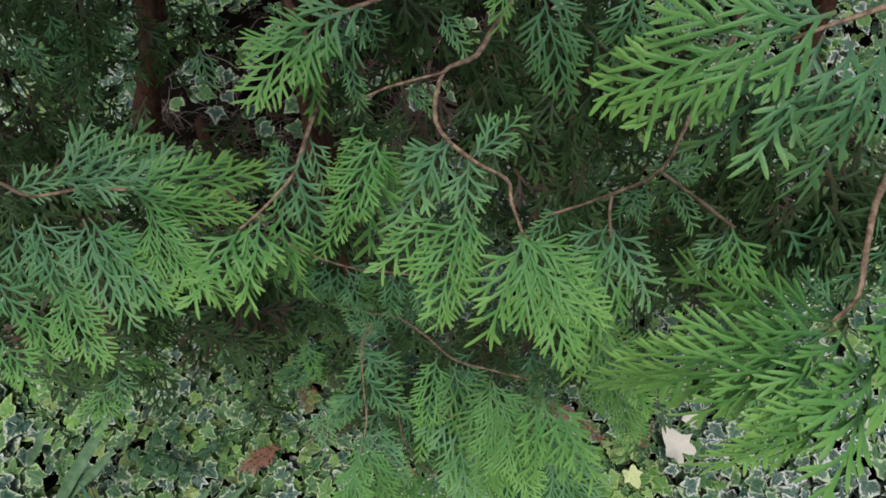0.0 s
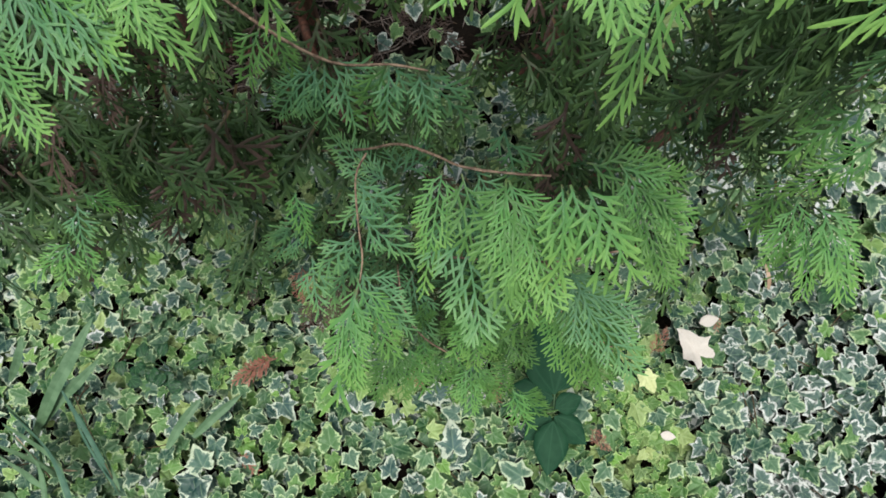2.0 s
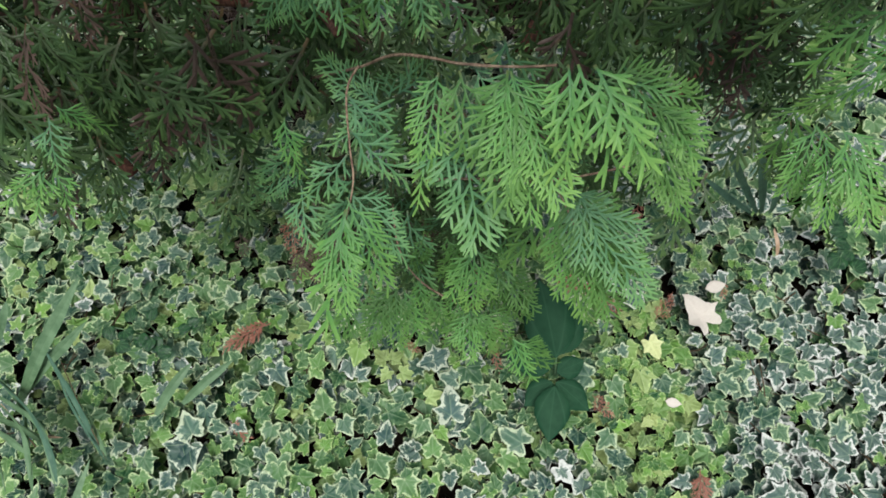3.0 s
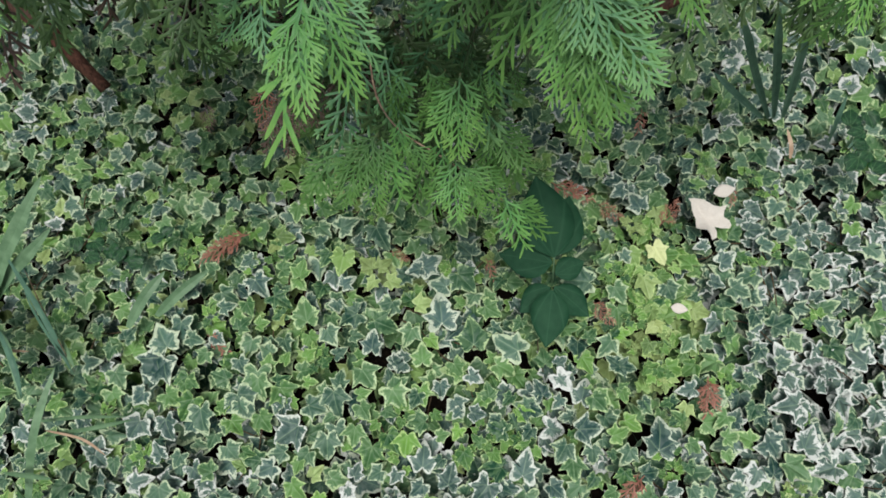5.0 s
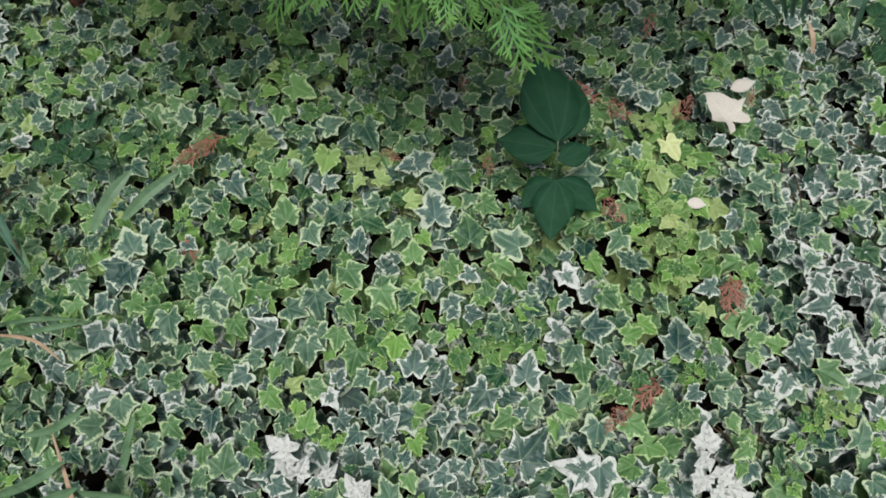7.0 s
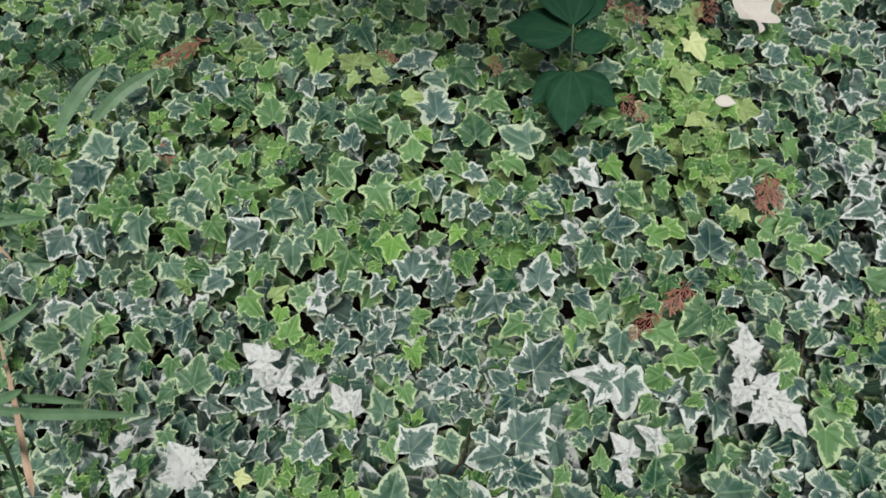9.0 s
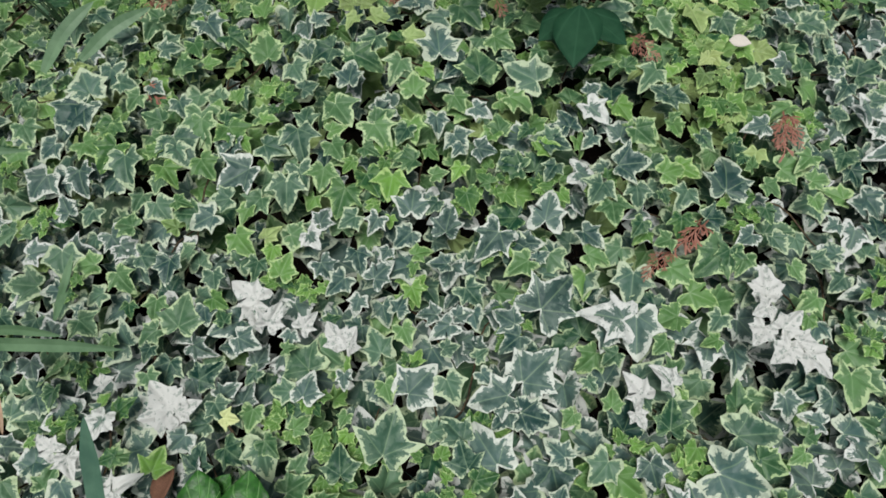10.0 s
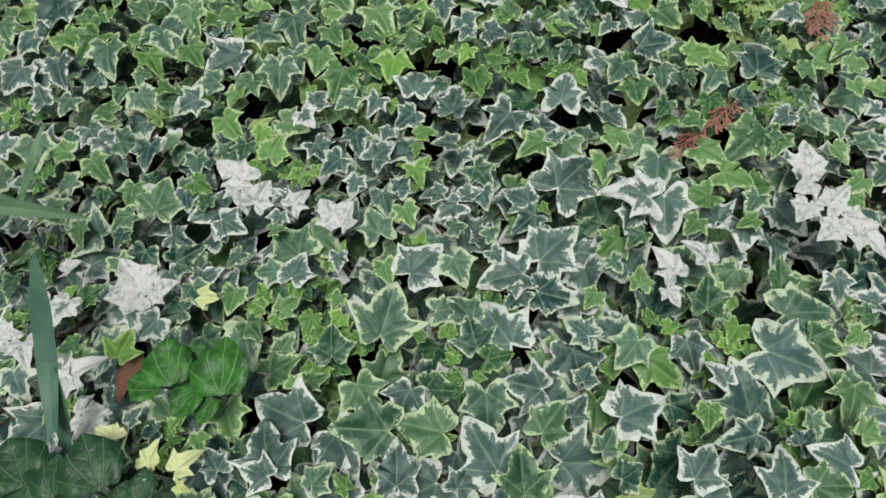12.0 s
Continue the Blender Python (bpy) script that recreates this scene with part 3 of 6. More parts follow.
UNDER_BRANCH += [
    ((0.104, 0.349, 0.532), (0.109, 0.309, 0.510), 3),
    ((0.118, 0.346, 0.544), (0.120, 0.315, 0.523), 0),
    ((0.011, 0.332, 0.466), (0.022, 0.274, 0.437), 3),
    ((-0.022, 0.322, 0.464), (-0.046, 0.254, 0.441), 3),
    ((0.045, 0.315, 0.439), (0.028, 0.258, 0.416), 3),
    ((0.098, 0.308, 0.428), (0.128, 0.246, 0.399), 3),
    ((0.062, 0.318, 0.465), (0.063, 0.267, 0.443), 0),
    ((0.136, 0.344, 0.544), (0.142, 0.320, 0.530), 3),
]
FORWARD_BRANCH = [
    ((0.230, 0.439, 0.689), (0.291, 0.327, 0.678), 0),
    ((0.240, 0.428, 0.685), (0.260, 0.321, 0.662), 3),
    ((0.200, 0.445, 0.683), (0.291, 0.403, 0.692), 3),
    ((0.254, 0.416, 0.683), (0.283, 0.354, 0.686), 0),
    ((0.158, 0.332, 0.672), (0.182, 0.220, 0.645), 0),
    ((0.160, 0.334, 0.674), (0.223, 0.235, 0.666), 1),
    ((0.162, 0.332, 0.673), (0.206, 0.225, 0.655), 3),
    ((0.164, 0.335, 0.675), (0.218, 0.263, 0.680), 3),
    ((0.149, 0.337, 0.674), (0.122, 0.274, 0.661), 3),
    ((0.169, 0.336, 0.677), (0.191, 0.281, 0.682), 1),
    ((0.105, 0.365, 0.644), (0.068, 0.318, 0.632), 3),
]
FORWARD_BRANCH += [
    ((0.110, 0.364, 0.644), (0.121, 0.310, 0.631), 3),
]
FAR_RIGHT_BRANCH = [
    ((0.430, 0.442, 0.762), (0.370, 0.421, 0.735), 0),
    ((0.439, 0.416, 0.751), (0.386, 0.366, 0.713), 0),
    ((0.421, 0.502, 0.737), (0.410, 0.452, 0.714), 0),
    ((0.415, 0.441, 0.639), (0.389, 0.389, 0.606), 3),
    ((0.424, 0.413, 0.640), (0.398, 0.347, 0.612), 0),
    ((0.440, 0.402, 0.646), (0.453, 0.306, 0.646), 0),
    ((0.428, 0.397, 0.635), (0.429, 0.313, 0.631), 0),
    ((0.464, 0.399, 0.593), (0.432, 0.348, 0.560), 0),
    ((0.474, 0.402, 0.604), (0.473, 0.331, 0.581), 0),
    ((0.250, 0.674, 0.623), (0.235, 0.618, 0.593), 0),
]
MIDWAY_BRANCH = [
    ((-0.045, 0.486, 0.800), (-0.105, 0.455, 0.770), 1),
    ((-0.052, 0.492, 0.802), (-0.078, 0.452, 0.765), 1),
    ((-0.040, 0.487, 0.801), (-0.046, 0.445, 0.768), 1),
    ((-0.032, 0.487, 0.801), (-0.010, 0.442, 0.770), 1),
    ((-0.028, 0.490, 0.804), (0.004, 0.462, 0.792), 1),
    ((0.016, 0.474, 0.812), (0.010, 0.438, 0.766), 1),
    ((0.014, 0.476, 0.812), (-0.014, 0.440, 0.768), 3),
    ((0.020, 0.476, 0.810), (0.038, 0.438, 0.770), 1),
    ((0.045, 0.472, 0.806), (0.075, 0.430, 0.776), 1),
    ((0.040, 0.470, 0.806), (0.050, 0.432, 0.772), 1),
    ((-0.085, 0.500, 0.835), (-0.110, 0.466, 0.812), 3),
    ((-0.080, 0.505, 0.838), (-0.068, 0.470, 0.815), 3),
]
FAR_LEFT_BRANCH = [
    ((-0.347, 0.414, 0.629), (-0.374, 0.366, 0.641), 0),
    ((-0.349, 0.411, 0.629), (-0.353, 0.361, 0.621), 0),
    ((-0.343, 0.415, 0.626), (-0.328, 0.371, 0.608), 0),
    ((-0.295, 0.431, 0.706), (-0.267, 0.411, 0.685), 0),
    ((-0.300, 0.421, 0.703), (-0.297, 0.377, 0.687), 1),
    ((-0.209, 0.608, 0.592), (-0.179, 0.558, 0.567), 0),
    ((-0.194, 0.590, 0.571), (-0.232, 0.575, 0.577), 0),
    ((-0.399, 0.767, 0.861), (-0.387, 0.721, 0.821), 1),
    ((-0.382, 0.803, 0.797), (-0.403, 0.738, 0.771), 1),
]
FAR_LEFT_BRANCH += [
    ((-0.368, 0.867, 0.770), (-0.370, 0.807, 0.729), 1),
    ((-0.388, 0.810, 0.844), (-0.375, 0.767, 0.806), 1),
    ((-0.375, 0.801, 0.758), (-0.391, 0.740, 0.733), 1),
    ((-0.216, 0.776, 0.814), (-0.204, 0.729, 0.779), 1),
]
LEFT_TWIG = (0.0024, 0.0012, [(-0.296, 0.508, 0.978), (-0.273, 0.502, 0.960), (-0.255, 0.496, 0.947), (-0.219, 0.504, 0.942), (-0.178, 0.497, 0.949)])
MIDDLE_TWIG = (0.0022, 0.001, [(-0.013, 0.555, 0.993), (-0.024, 0.517, 0.996), (-0.036, 0.487, 0.983), (-0.048, 0.467, 0.983), (-0.060, 0.450, 0.985), (-0.072, 0.440, 0.983)])
TOP_TWIG = (0.002, 0.001, [(0.066, 0.580, 1.059), (0.026, 0.560, 1.063), (0.003, 0.553, 1.060), (-0.013, 0.539, 1.050)])
CENTRE_TWIG = (0.0026, 0.001, [(0.133, 0.595, 1.042), (0.111, 0.562, 1.039), (0.095, 0.536, 1.036), (0.073, 0.524, 1.035), (0.067, 0.489, 1.029), (0.087, 0.464, 1.023), (0.109, 0.443, 1.030), (0.111, 0.425, 1.031), (0.117, 0.408, 1.023)])
CENTRE_TWIG_SIDE = (0.0012, 0.0008, [(0.075, 0.524, 1.036), (0.042, 0.507, 1.045), (0.025, 0.496, 1.049)])
RIGHT_TWIG = (0.002, 0.001, [(0.250, 0.514, 1.069), (0.232, 0.487, 1.035), (0.214, 0.459, 1.008), (0.185, 0.454, 0.985), (0.141, 0.451, 0.962)])
RIGHT_TWIG_SIDE = (0.0016, 0.001, [(0.214, 0.457, 1.007), (0.233, 0.439, 1.004), (0.254, 0.416, 1.003)])
RIGHT_TWIG_DROP = (0.0014, 0.001, [(0.186, 0.454, 0.985), (0.184, 0.442, 0.978), (0.185, 0.426, 0.970)])
UPPER_RIGHT_TWIG = (0.0018, 0.001, [(0.295, 0.461, 1.153), (0.256, 0.439, 1.160), (0.231, 0.429, 1.162), (0.216, 0.427, 1.156)])
NEAR_TWIG = (0.0022, 0.001, [(0.296, 0.417, 1.115), (0.272, 0.386, 1.104), (0.258, 0.359, 1.101), (0.249, 0.336, 1.097), (0.237, 0.326, 1.092)])
LOW_TWIG = (0.002, 0.001, [(-0.085, 0.521, 0.611), (-0.024, 0.483, 0.671), (0.014, 0.461, 0.712), (0.046, 0.427, 0.747), (0.073, 0.396, 0.775), (0.107, 0.382, 0.786), (0.139, 0.369, 0.801)])
HANGING_TWIG = (0.0013, 0.0008, [(-0.019, 0.459, 0.702), (-0.031, 0.436, 0.695), (-0.031, 0.391, 0.673), (-0.028, 0.358, 0.668), (-0.035, 0.321, 0.664)])
FORWARD_TWIG = (0.002, 0.001, [(0.036, 0.374, 0.632), (0.071, 0.360, 0.658), (0.152, 0.345, 0.674), (0.216, 0.347, 0.689)])
FORWARD_TWIG_SIDE = (0.0014, 0.001, [(0.148, 0.345, 0.674), (0.158, 0.330, 0.670), (0.167, 0.304, 0.666)])
CENTRE_DROP = (0.0014, 0.0008, [(0.111, 0.380, 0.644), (0.106, 0.353, 0.629), (0.111, 0.326, 0.616)])
MIDWAY_TWIG = (0.0018, 0.0008, [(-0.150, 0.560, 0.842), (-0.085, 0.502, 0.836), (-0.034, 0.488, 0.803), (0.016, 0.475, 0.812), (0.048, 0.471, 0.806)])
UNDER_TWIG = (0.0018, 0.0008, [(-0.010, 0.415, 0.503), (-0.005, 0.365, 0.477), (0.019, 0.328, 0.463), (0.064, 0.301, 0.447), (0.117, 0.273, 0.413)])

def twig(spec):
    r0, r1, pts = spec
    v, f = tube(pts, r0 * 0.8, r1, 7, 0.55)
    return child("twig", mesh_of("twig", v, f, TWIG), tree, in_tree(Matrix()))


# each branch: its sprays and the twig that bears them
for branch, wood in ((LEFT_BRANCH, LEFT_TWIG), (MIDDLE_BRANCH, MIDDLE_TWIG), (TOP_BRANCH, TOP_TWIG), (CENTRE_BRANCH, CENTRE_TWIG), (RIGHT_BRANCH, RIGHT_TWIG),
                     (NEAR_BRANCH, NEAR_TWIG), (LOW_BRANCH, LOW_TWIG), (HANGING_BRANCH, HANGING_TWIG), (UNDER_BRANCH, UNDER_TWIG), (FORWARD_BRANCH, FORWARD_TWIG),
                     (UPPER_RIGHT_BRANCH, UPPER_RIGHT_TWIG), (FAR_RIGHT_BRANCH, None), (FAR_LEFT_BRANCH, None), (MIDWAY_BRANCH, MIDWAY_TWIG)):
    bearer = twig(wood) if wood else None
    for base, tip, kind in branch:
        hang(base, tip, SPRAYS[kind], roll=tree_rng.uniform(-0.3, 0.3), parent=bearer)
for wood in (CENTRE_TWIG_SIDE, RIGHT_TWIG_SIDE, RIGHT_TWIG_DROP, FORWARD_TWIG_SIDE, CENTRE_DROP):
    twig(wood)
for base, tip, kind in BROWN_SPRAYS:
    tagged(hang(base, tip, DECAYED if kind else WITHERED), "withered dull brown spray" if kind else "withered rust-brown spray")

# stems and limbs inside the crown
STEMS = [
    ("trunk", 0.036, 0.024, [(-0.83, 1.32, -0.11), (-0.73, 1.35, 0.08), (-0.64, 1.37, 0.26), (-0.57, 1.39, 0.43), (-0.51, 1.47, 0.61), (-0.41, 1.52, 2.4)]),
    ("limb", 0.030, 0.018, [(-0.23, 1.15, -0.11), (-0.22, 1.10, 0.25), (-0.18, 1.10, 0.6), (-0.1, 1.12, 1.2), (0.05, 1.15, 2.2)]),
    ("limb", 0.020, 0.010, [(0.86, 1.30, 0.7), (0.78, 1.05, 0.35), (0.62, 0.90, 0.10), (0.48, 0.82, 0.04), (0.36, 0.76, 0.03)]),
    ("limb", 0.024, 0.014, [(0.26, 1.12, -0.10), (0.36, 1.20, 0.06), (0.5, 1.3, 0.3), (0.6, 1.4, 0.9), (0.62, 1.45, 1.8)]),
    ("limb", 0.014, 0.007, [(-0.50, 1.12, 0.22), (-0.42, 0.98, 0.30), (-0.30, 0.93, 0.32), (-0.16, 0.88, 0.36)]),
]
STEMS += [
    ("limb", 0.016, 0.012, [(-0.69, 0.82, -0.08), (-0.76, 0.89, 0.03), (-0.90, 1.02, 0.10), (-1.0, 1.2, 0.45), (-1.0, 1.3, 1.3)]),
    ("limb", 0.013, 0.006, [(-0.48, 1.12, 0.70), (-0.25, 0.95, 0.80), (-0.08, 0.78, 0.88), (0.03, 0.70, 0.95), (0.14, 0.66, 1.02)]),
    ("limb", 0.012, 0.005, [(-0.18, 1.10, 0.75), (0.08, 0.92, 0.88), (0.25, 0.78, 0.97), (0.38, 0.60, 1.06)]),
    ("limb", 0.009, 0.004, [(-0.20, 1.10, 0.50), (-0.15, 0.85, 0.58), (-0.10, 0.66, 0.62), (-0.04, 0.50, 0.70)]),
    ("limb", 0.012, 0.005, [(-0.48, 1.13, 0.80), (-0.50, 0.9, 0.90), (-0.45, 0.65, 0.95), (-0.34, 0.5, 0.96)]),
]
for wood, (jx, jy, jz) in ((CENTRE_TWIG, (-0.10, 1.12, 1.25)), (TOP_TWIG, (-0.11, 1.12, 1.15)), (MIDDLE_TWIG, (-0.46, 1.49, 1.20)), (LEFT_TWIG, (-0.48, 1.48, 1.0)),
                           (RIGHT_TWIG, (0.61, 1.42, 1.25)), (NEAR_TWIG, (0.62, 1.44, 1.55)), (UPPER_RIGHT_TWIG, (0.62, 1.44, 1.7))):
    x, y, z = wood[2][0]
    STEMS.append(("limb", 0.010, 0.0024, [(jx, jy, jz), (0.6 * jx + 0.4 * x, 0.6 * jy + 0.4 * y, 0.5 * (jz + z) + 0.10), (0.15 * jx + 0.85 * x, 0.15 * jy + 0.85 * y, z + 0.04), (x, y, z)]))
for name, r0, r1, pts in STEMS:
    v, f = tube(pts, r0, r1, 12, 0.35, 6)
    child(name, mesh_of(name, v, f, BARK), tree, in_tree(Matrix()), "peeling red-brown bark")

# inner foliage, hanging in the shade behind the front sprays: centre, radius, count
UPPER_CLUMPS = [
    (-0.43, 0.78, 0.79, 0.09, 7),
    (-0.41, 0.89, 0.74, 0.1, 6),
    (-0.42, 0.68, 0.79, 0.08, 7),
    (-0.42, 0.78, 0.72, 0.05, 4),
    (-0.36, 0.91, 0.73, 0.07, 6),
    (-0.03, 0.83, 0.77, 0.07, 9),
    (0.03, 0.83, 0.80, 0.07, 9),
    (-0.10, 0.80, 0.71, 0.05, 4),
    (0.01, 0.65, 0.77, 0.06, 7),
    (0.18, 0.73, 0.79, 0.07, 12),
    (0.21, 0.64, 0.76, 0.07, 12),
    (0.14, 0.77, 0.76, 0.06, 9),
    (0.13, 0.68, 0.79, 0.05, 6),
    (0.28, 0.68, 0.78, 0.07, 12),
    (0.27, 0.78, 0.80, 0.07, 10),
    (0.34, 0.57, 0.81, 0.07, 12),
    (0.38, 0.50, 0.86, 0.07, 14),
    (0.39, 0.46, 0.90, 0.06, 10),
]
UPPER_CLUMPS += [
    (0.36, 0.48, 0.82, 0.06, 8),
    (0.32, 0.69, 0.86, 0.08, 8),
    (-0.50, 0.62, 0.70, 0.08, 10),
    (-0.55, 0.75, 0.72, 0.09, 10),
    (-0.48, 0.86, 0.80, 0.09, 10),
    (-0.60, 0.60, 0.78, 0.09, 10),
    (-0.63, 0.72, 0.66, 0.09, 10),
    (-0.40, 0.62, 0.66, 0.08, 9),
    (-0.30, 0.68, 0.64, 0.07, 8),
    (-0.20, 0.70, 0.66, 0.07, 7),
]
MIDDLE_CLUMPS = [
    (0.22, 0.57, 0.74, 0.06, 8),
    (0.43, 0.50, 0.90, 0.06, 8),
    (0.32, 0.52, 0.72, 0.05, 4),
    (0.38, 0.44, 0.87, 0.05, 6),
    (-0.08, 0.55, 0.60, 0.06, 8),
    (-0.02, 0.52, 0.60, 0.05, 6),
    (-0.21, 0.54, 0.62, 0.06, 8),
    (0.24, 0.47, 0.68, 0.05, 5),
    (0.18, 0.48, 0.67, 0.05, 5),
    (-0.09, 0.56, 0.68, 0.05, 5),
    (-0.49, 0.47, 0.63, 0.07, 10),
    (-0.44, 0.48, 0.60, 0.07, 10),
    (-0.38, 0.47, 0.57, 0.07, 11),
    (-0.30, 0.50, 0.64, 0.07, 8),
    (-0.21, 0.48, 0.65, 0.06, 7),
    (-0.51, 0.58, 0.62, 0.07, 9),
    (-0.43, 0.60, 0.59, 0.07, 8),
    (-0.35, 0.58, 0.56, 0.06, 6),
]
LOWER_CLUMPS = [
    (-0.23, 0.55, 0.60, 0.05, 6),
    (-0.14, 0.51, 0.62, 0.05, 5),
    (-0.53, 0.76, 0.60, 0.08, 8),
    (-0.14, 0.68, 0.59, 0.05, 6),
    (-0.07, 0.62, 0.56, 0.05, 6),
    (0.03, 0.60, 0.58, 0.05, 6),
    (0.28, 0.65, 0.54, 0.06, 6),
    (0.34, 0.64, 0.56, 0.06, 5),
    (0.42, 0.60, 0.57, 0.06, 8),
    (0.47, 0.56, 0.52, 0.06, 8),
    (0.48, 0.54, 0.60, 0.06, 7),
    (0.53, 0.47, 0.46, 0.05, 5),
    (0.17, 0.65, 0.56, 0.05, 5),
    (0.08, 0.45, 0.53, 0.05, 5),
    (0.09, 0.40, 0.48, 0.05, 6),
    (0.23, 0.39, 0.54, 0.05, 4),
    (0.04, 0.44, 0.45, 0.05, 6),
]
LOWER_CLUMPS += [
    (0.06, 0.37, 0.38, 0.04, 5),
    (-0.44, 0.56, 0.56, 0.06, 7),
    (-0.34, 0.55, 0.60, 0.06, 8),
    (-0.27, 0.54, 0.58, 0.05, 6),
    (-0.52, 0.78, 0.59, 0.08, 10),
    (-0.56, 0.65, 0.60, 0.07, 8),
    (0.44, 0.70, 0.52, 0.07, 8),
    (-0.43, 0.52, 0.63, 0.06, 6),
    (-0.03, 0.41, 0.45, 0.05, 14),
    (-0.09, 0.44, 0.43, 0.05, 10),
    (0.09, 0.38, 0.47, 0.04, 6),
    (0.13, 0.49, 0.52, 0.05, 8),
    (0.20, 0.48, 0.55, 0.05, 8),
    (-0.14, 0.42, 0.53, 0.05, 4),
    (0.03, 0.36, 0.45, 0.04, 4),
    (-0.53, 0.72, 0.63, 0.07, 8),
]

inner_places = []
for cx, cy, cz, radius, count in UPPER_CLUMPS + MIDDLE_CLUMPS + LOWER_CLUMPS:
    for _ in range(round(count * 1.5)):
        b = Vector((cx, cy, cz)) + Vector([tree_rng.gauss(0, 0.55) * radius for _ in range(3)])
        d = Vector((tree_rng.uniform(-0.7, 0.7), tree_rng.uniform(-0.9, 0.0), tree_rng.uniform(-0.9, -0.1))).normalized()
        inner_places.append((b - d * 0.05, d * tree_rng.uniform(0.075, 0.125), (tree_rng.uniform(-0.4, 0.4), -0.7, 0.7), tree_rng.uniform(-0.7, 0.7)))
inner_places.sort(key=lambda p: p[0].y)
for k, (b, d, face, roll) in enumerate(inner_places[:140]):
    hang(b, b + d, INNER if b.x > -0.1 else DECAYED if k % 5 == 0 else AGED_SHADED, face, roll)


def raw(me):
    """Vertices, faces and age of a spray's mesh."""
    co, a = np.empty(len(me.vertices) * 3), np.empty(len(me.vertices))
    me.vertices.foreach_get("co", co)
    me.attributes["age"].data.foreach_get("value", a)
    return co.reshape(-1, 3), [tuple(p.vertices) for p in me.polygons], a


def joined_sprays(name, places, sources, mat):
    verts, faces, ages, o = [], [], [], 0
    for k, m in enumerate(places):
        co, fs, a = sources[k % len(sources)]
        m = np.array(m)
        verts.append(co @ m[:3, :3].T + m[:3, 3])
        faces.extend([tuple(i + o for i in f) for f in fs])
        ages.append(a)
        o += len(co)
    return mesh_of(name, np.concatenate(verts).tolist(), faces, mat, [("age", np.concatenate(ages))], None, False)


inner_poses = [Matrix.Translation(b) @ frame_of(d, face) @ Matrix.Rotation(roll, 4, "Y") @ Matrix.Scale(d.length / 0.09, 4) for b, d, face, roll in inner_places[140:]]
inner_sources = [raw(me) for _, me in INNER[:4]]
tagged(child("inner_foliage", joined_sprays("inner_foliage", [m for k, m in enumerate(inner_poses) if k % 9], inner_sources, OLD_SHADED), tree, in_tree(Matrix())), "old inner sprays, shade darkened into their colour", kind="stuff")
tagged(child("withered_foliage", joined_sprays("withered_foliage", inner_poses[::9], inner_sources, DULL), tree, in_tree(Matrix())), "dull brown withered sprays in the shade", kind="stuff")


BOUGHS = [spray_mesh("spray", 860 + i, 0.09, OLD_SHADED, 0.4, False, 0.9, 0.0060, 0.016) for i in range(4)]


def shade_crown_mass():
    """Unseen rest of the tree, over and behind the front sprays, added for shade."""
    rng, poses = random.Random(77), []
    for _ in range(400):
        th, z = rng.uniform(0, 2 * math.pi), rng.uniform(0.7, 2.7)
        r = rng.uniform(0.15, 1.0) ** 0.7 * (1.6 - 0.6 * max(0.0, z - 1.5))
        b = Vector((0.05 + 1.25 * r * math.cos(th), 1.40 + 0.9 * r * math.sin(th), z))
        if b.y < 0.66 and b.z < 1.9 or b.y < 0.6 or b.z < 1.36 and b.y < 1.35 or b.z < 1.15 and b.y < 1.7:
            continue
        d = Vector((math.cos(th) * 0.6, math.sin(th) * 0.6, rng.uniform(-0.9, 0.1))).normalized()
        poses.append(Matrix.Translation(b) @ frame_of(d, (math.cos(th), math.sin(th), 0.8)) @ Matrix.Rotation(rng.uniform(-1, 1), 4, "Y") @ Matrix.Scale(rng.uniform(2.8, 3.8), 4))
    # the far side and the top
    for _ in range(430):
        th, z = rng.uniform(0.05, math.pi - 0.05), rng.uniform(0.25, 3.1)
        r = rng.uniform(0.75, 1.0) * (1.15 if z < 1.3 else 1.15 - 0.55 * (z - 1.3))
        b = Vector((0.05 + 1.3 * r * math.cos(th), 1.75 + 0.9 * r * math.sin(th) - 0.25 * max(0.0, z - 1.3), z))
        d = Vector((math.cos(th) * 0.7, math.sin(th) * 0.7, rng.uniform(-0.8, 0.0))).normalized()
        poses.append(Matrix.Translation(b) @ frame_of(d, (math.cos(th), math.sin(th), 0.8)) @ Matrix.Rotation(rng.uniform(-1, 1), 4, "Y") @ Matrix.Scale(rng.uniform(2.4, 3.6), 4))
    # boughs that hang forward over the lower branches, unseen, added to shade them
    for _ in range(160):
        b = Vector((rng.uniform(-1.1, 0.8), rng.uniform(0.45, 1.0), rng.uniform(1.5, 2.2)))
        d = Vector((rng.uniform(-0.5, 0.5), -0.7, rng.uniform(-0.5, 0.1))).normalized()
        poses.append(Matrix.Translation(b - d * 0.15) @ frame_of(d, (0, -0.3, 1)) @ Matrix.Rotation(rng.uniform(-0.5, 0.5), 4, "Y") @ Matrix.Scale(rng.uniform(2.6, 3.2), 4))
    return joined_sprays("crown", poses, [raw(me) for me in BOUGHS], OLD_SHADED)


tagged(child("crown", shade_crown_mass(), tree, in_tree(Matrix())), "unseen mass of cypress foliage, added to shade what hangs below", kind="stuff")

# ---- variegated ivy ----
HALF = [(0.0, 0.0), (0.09, -0.13), (0.23, -0.23), (0.36, -0.21), (0.405, -0.09), (0.40, 0.03), (0.50, 0.12), (0.60, 0.22), (0.70, 0.335), (0.52, 0.365), (0.365, 0.39), (0.285, 0.45), (0.255, 0.58), (0.18, 0.75), (0.085, 0.91)]
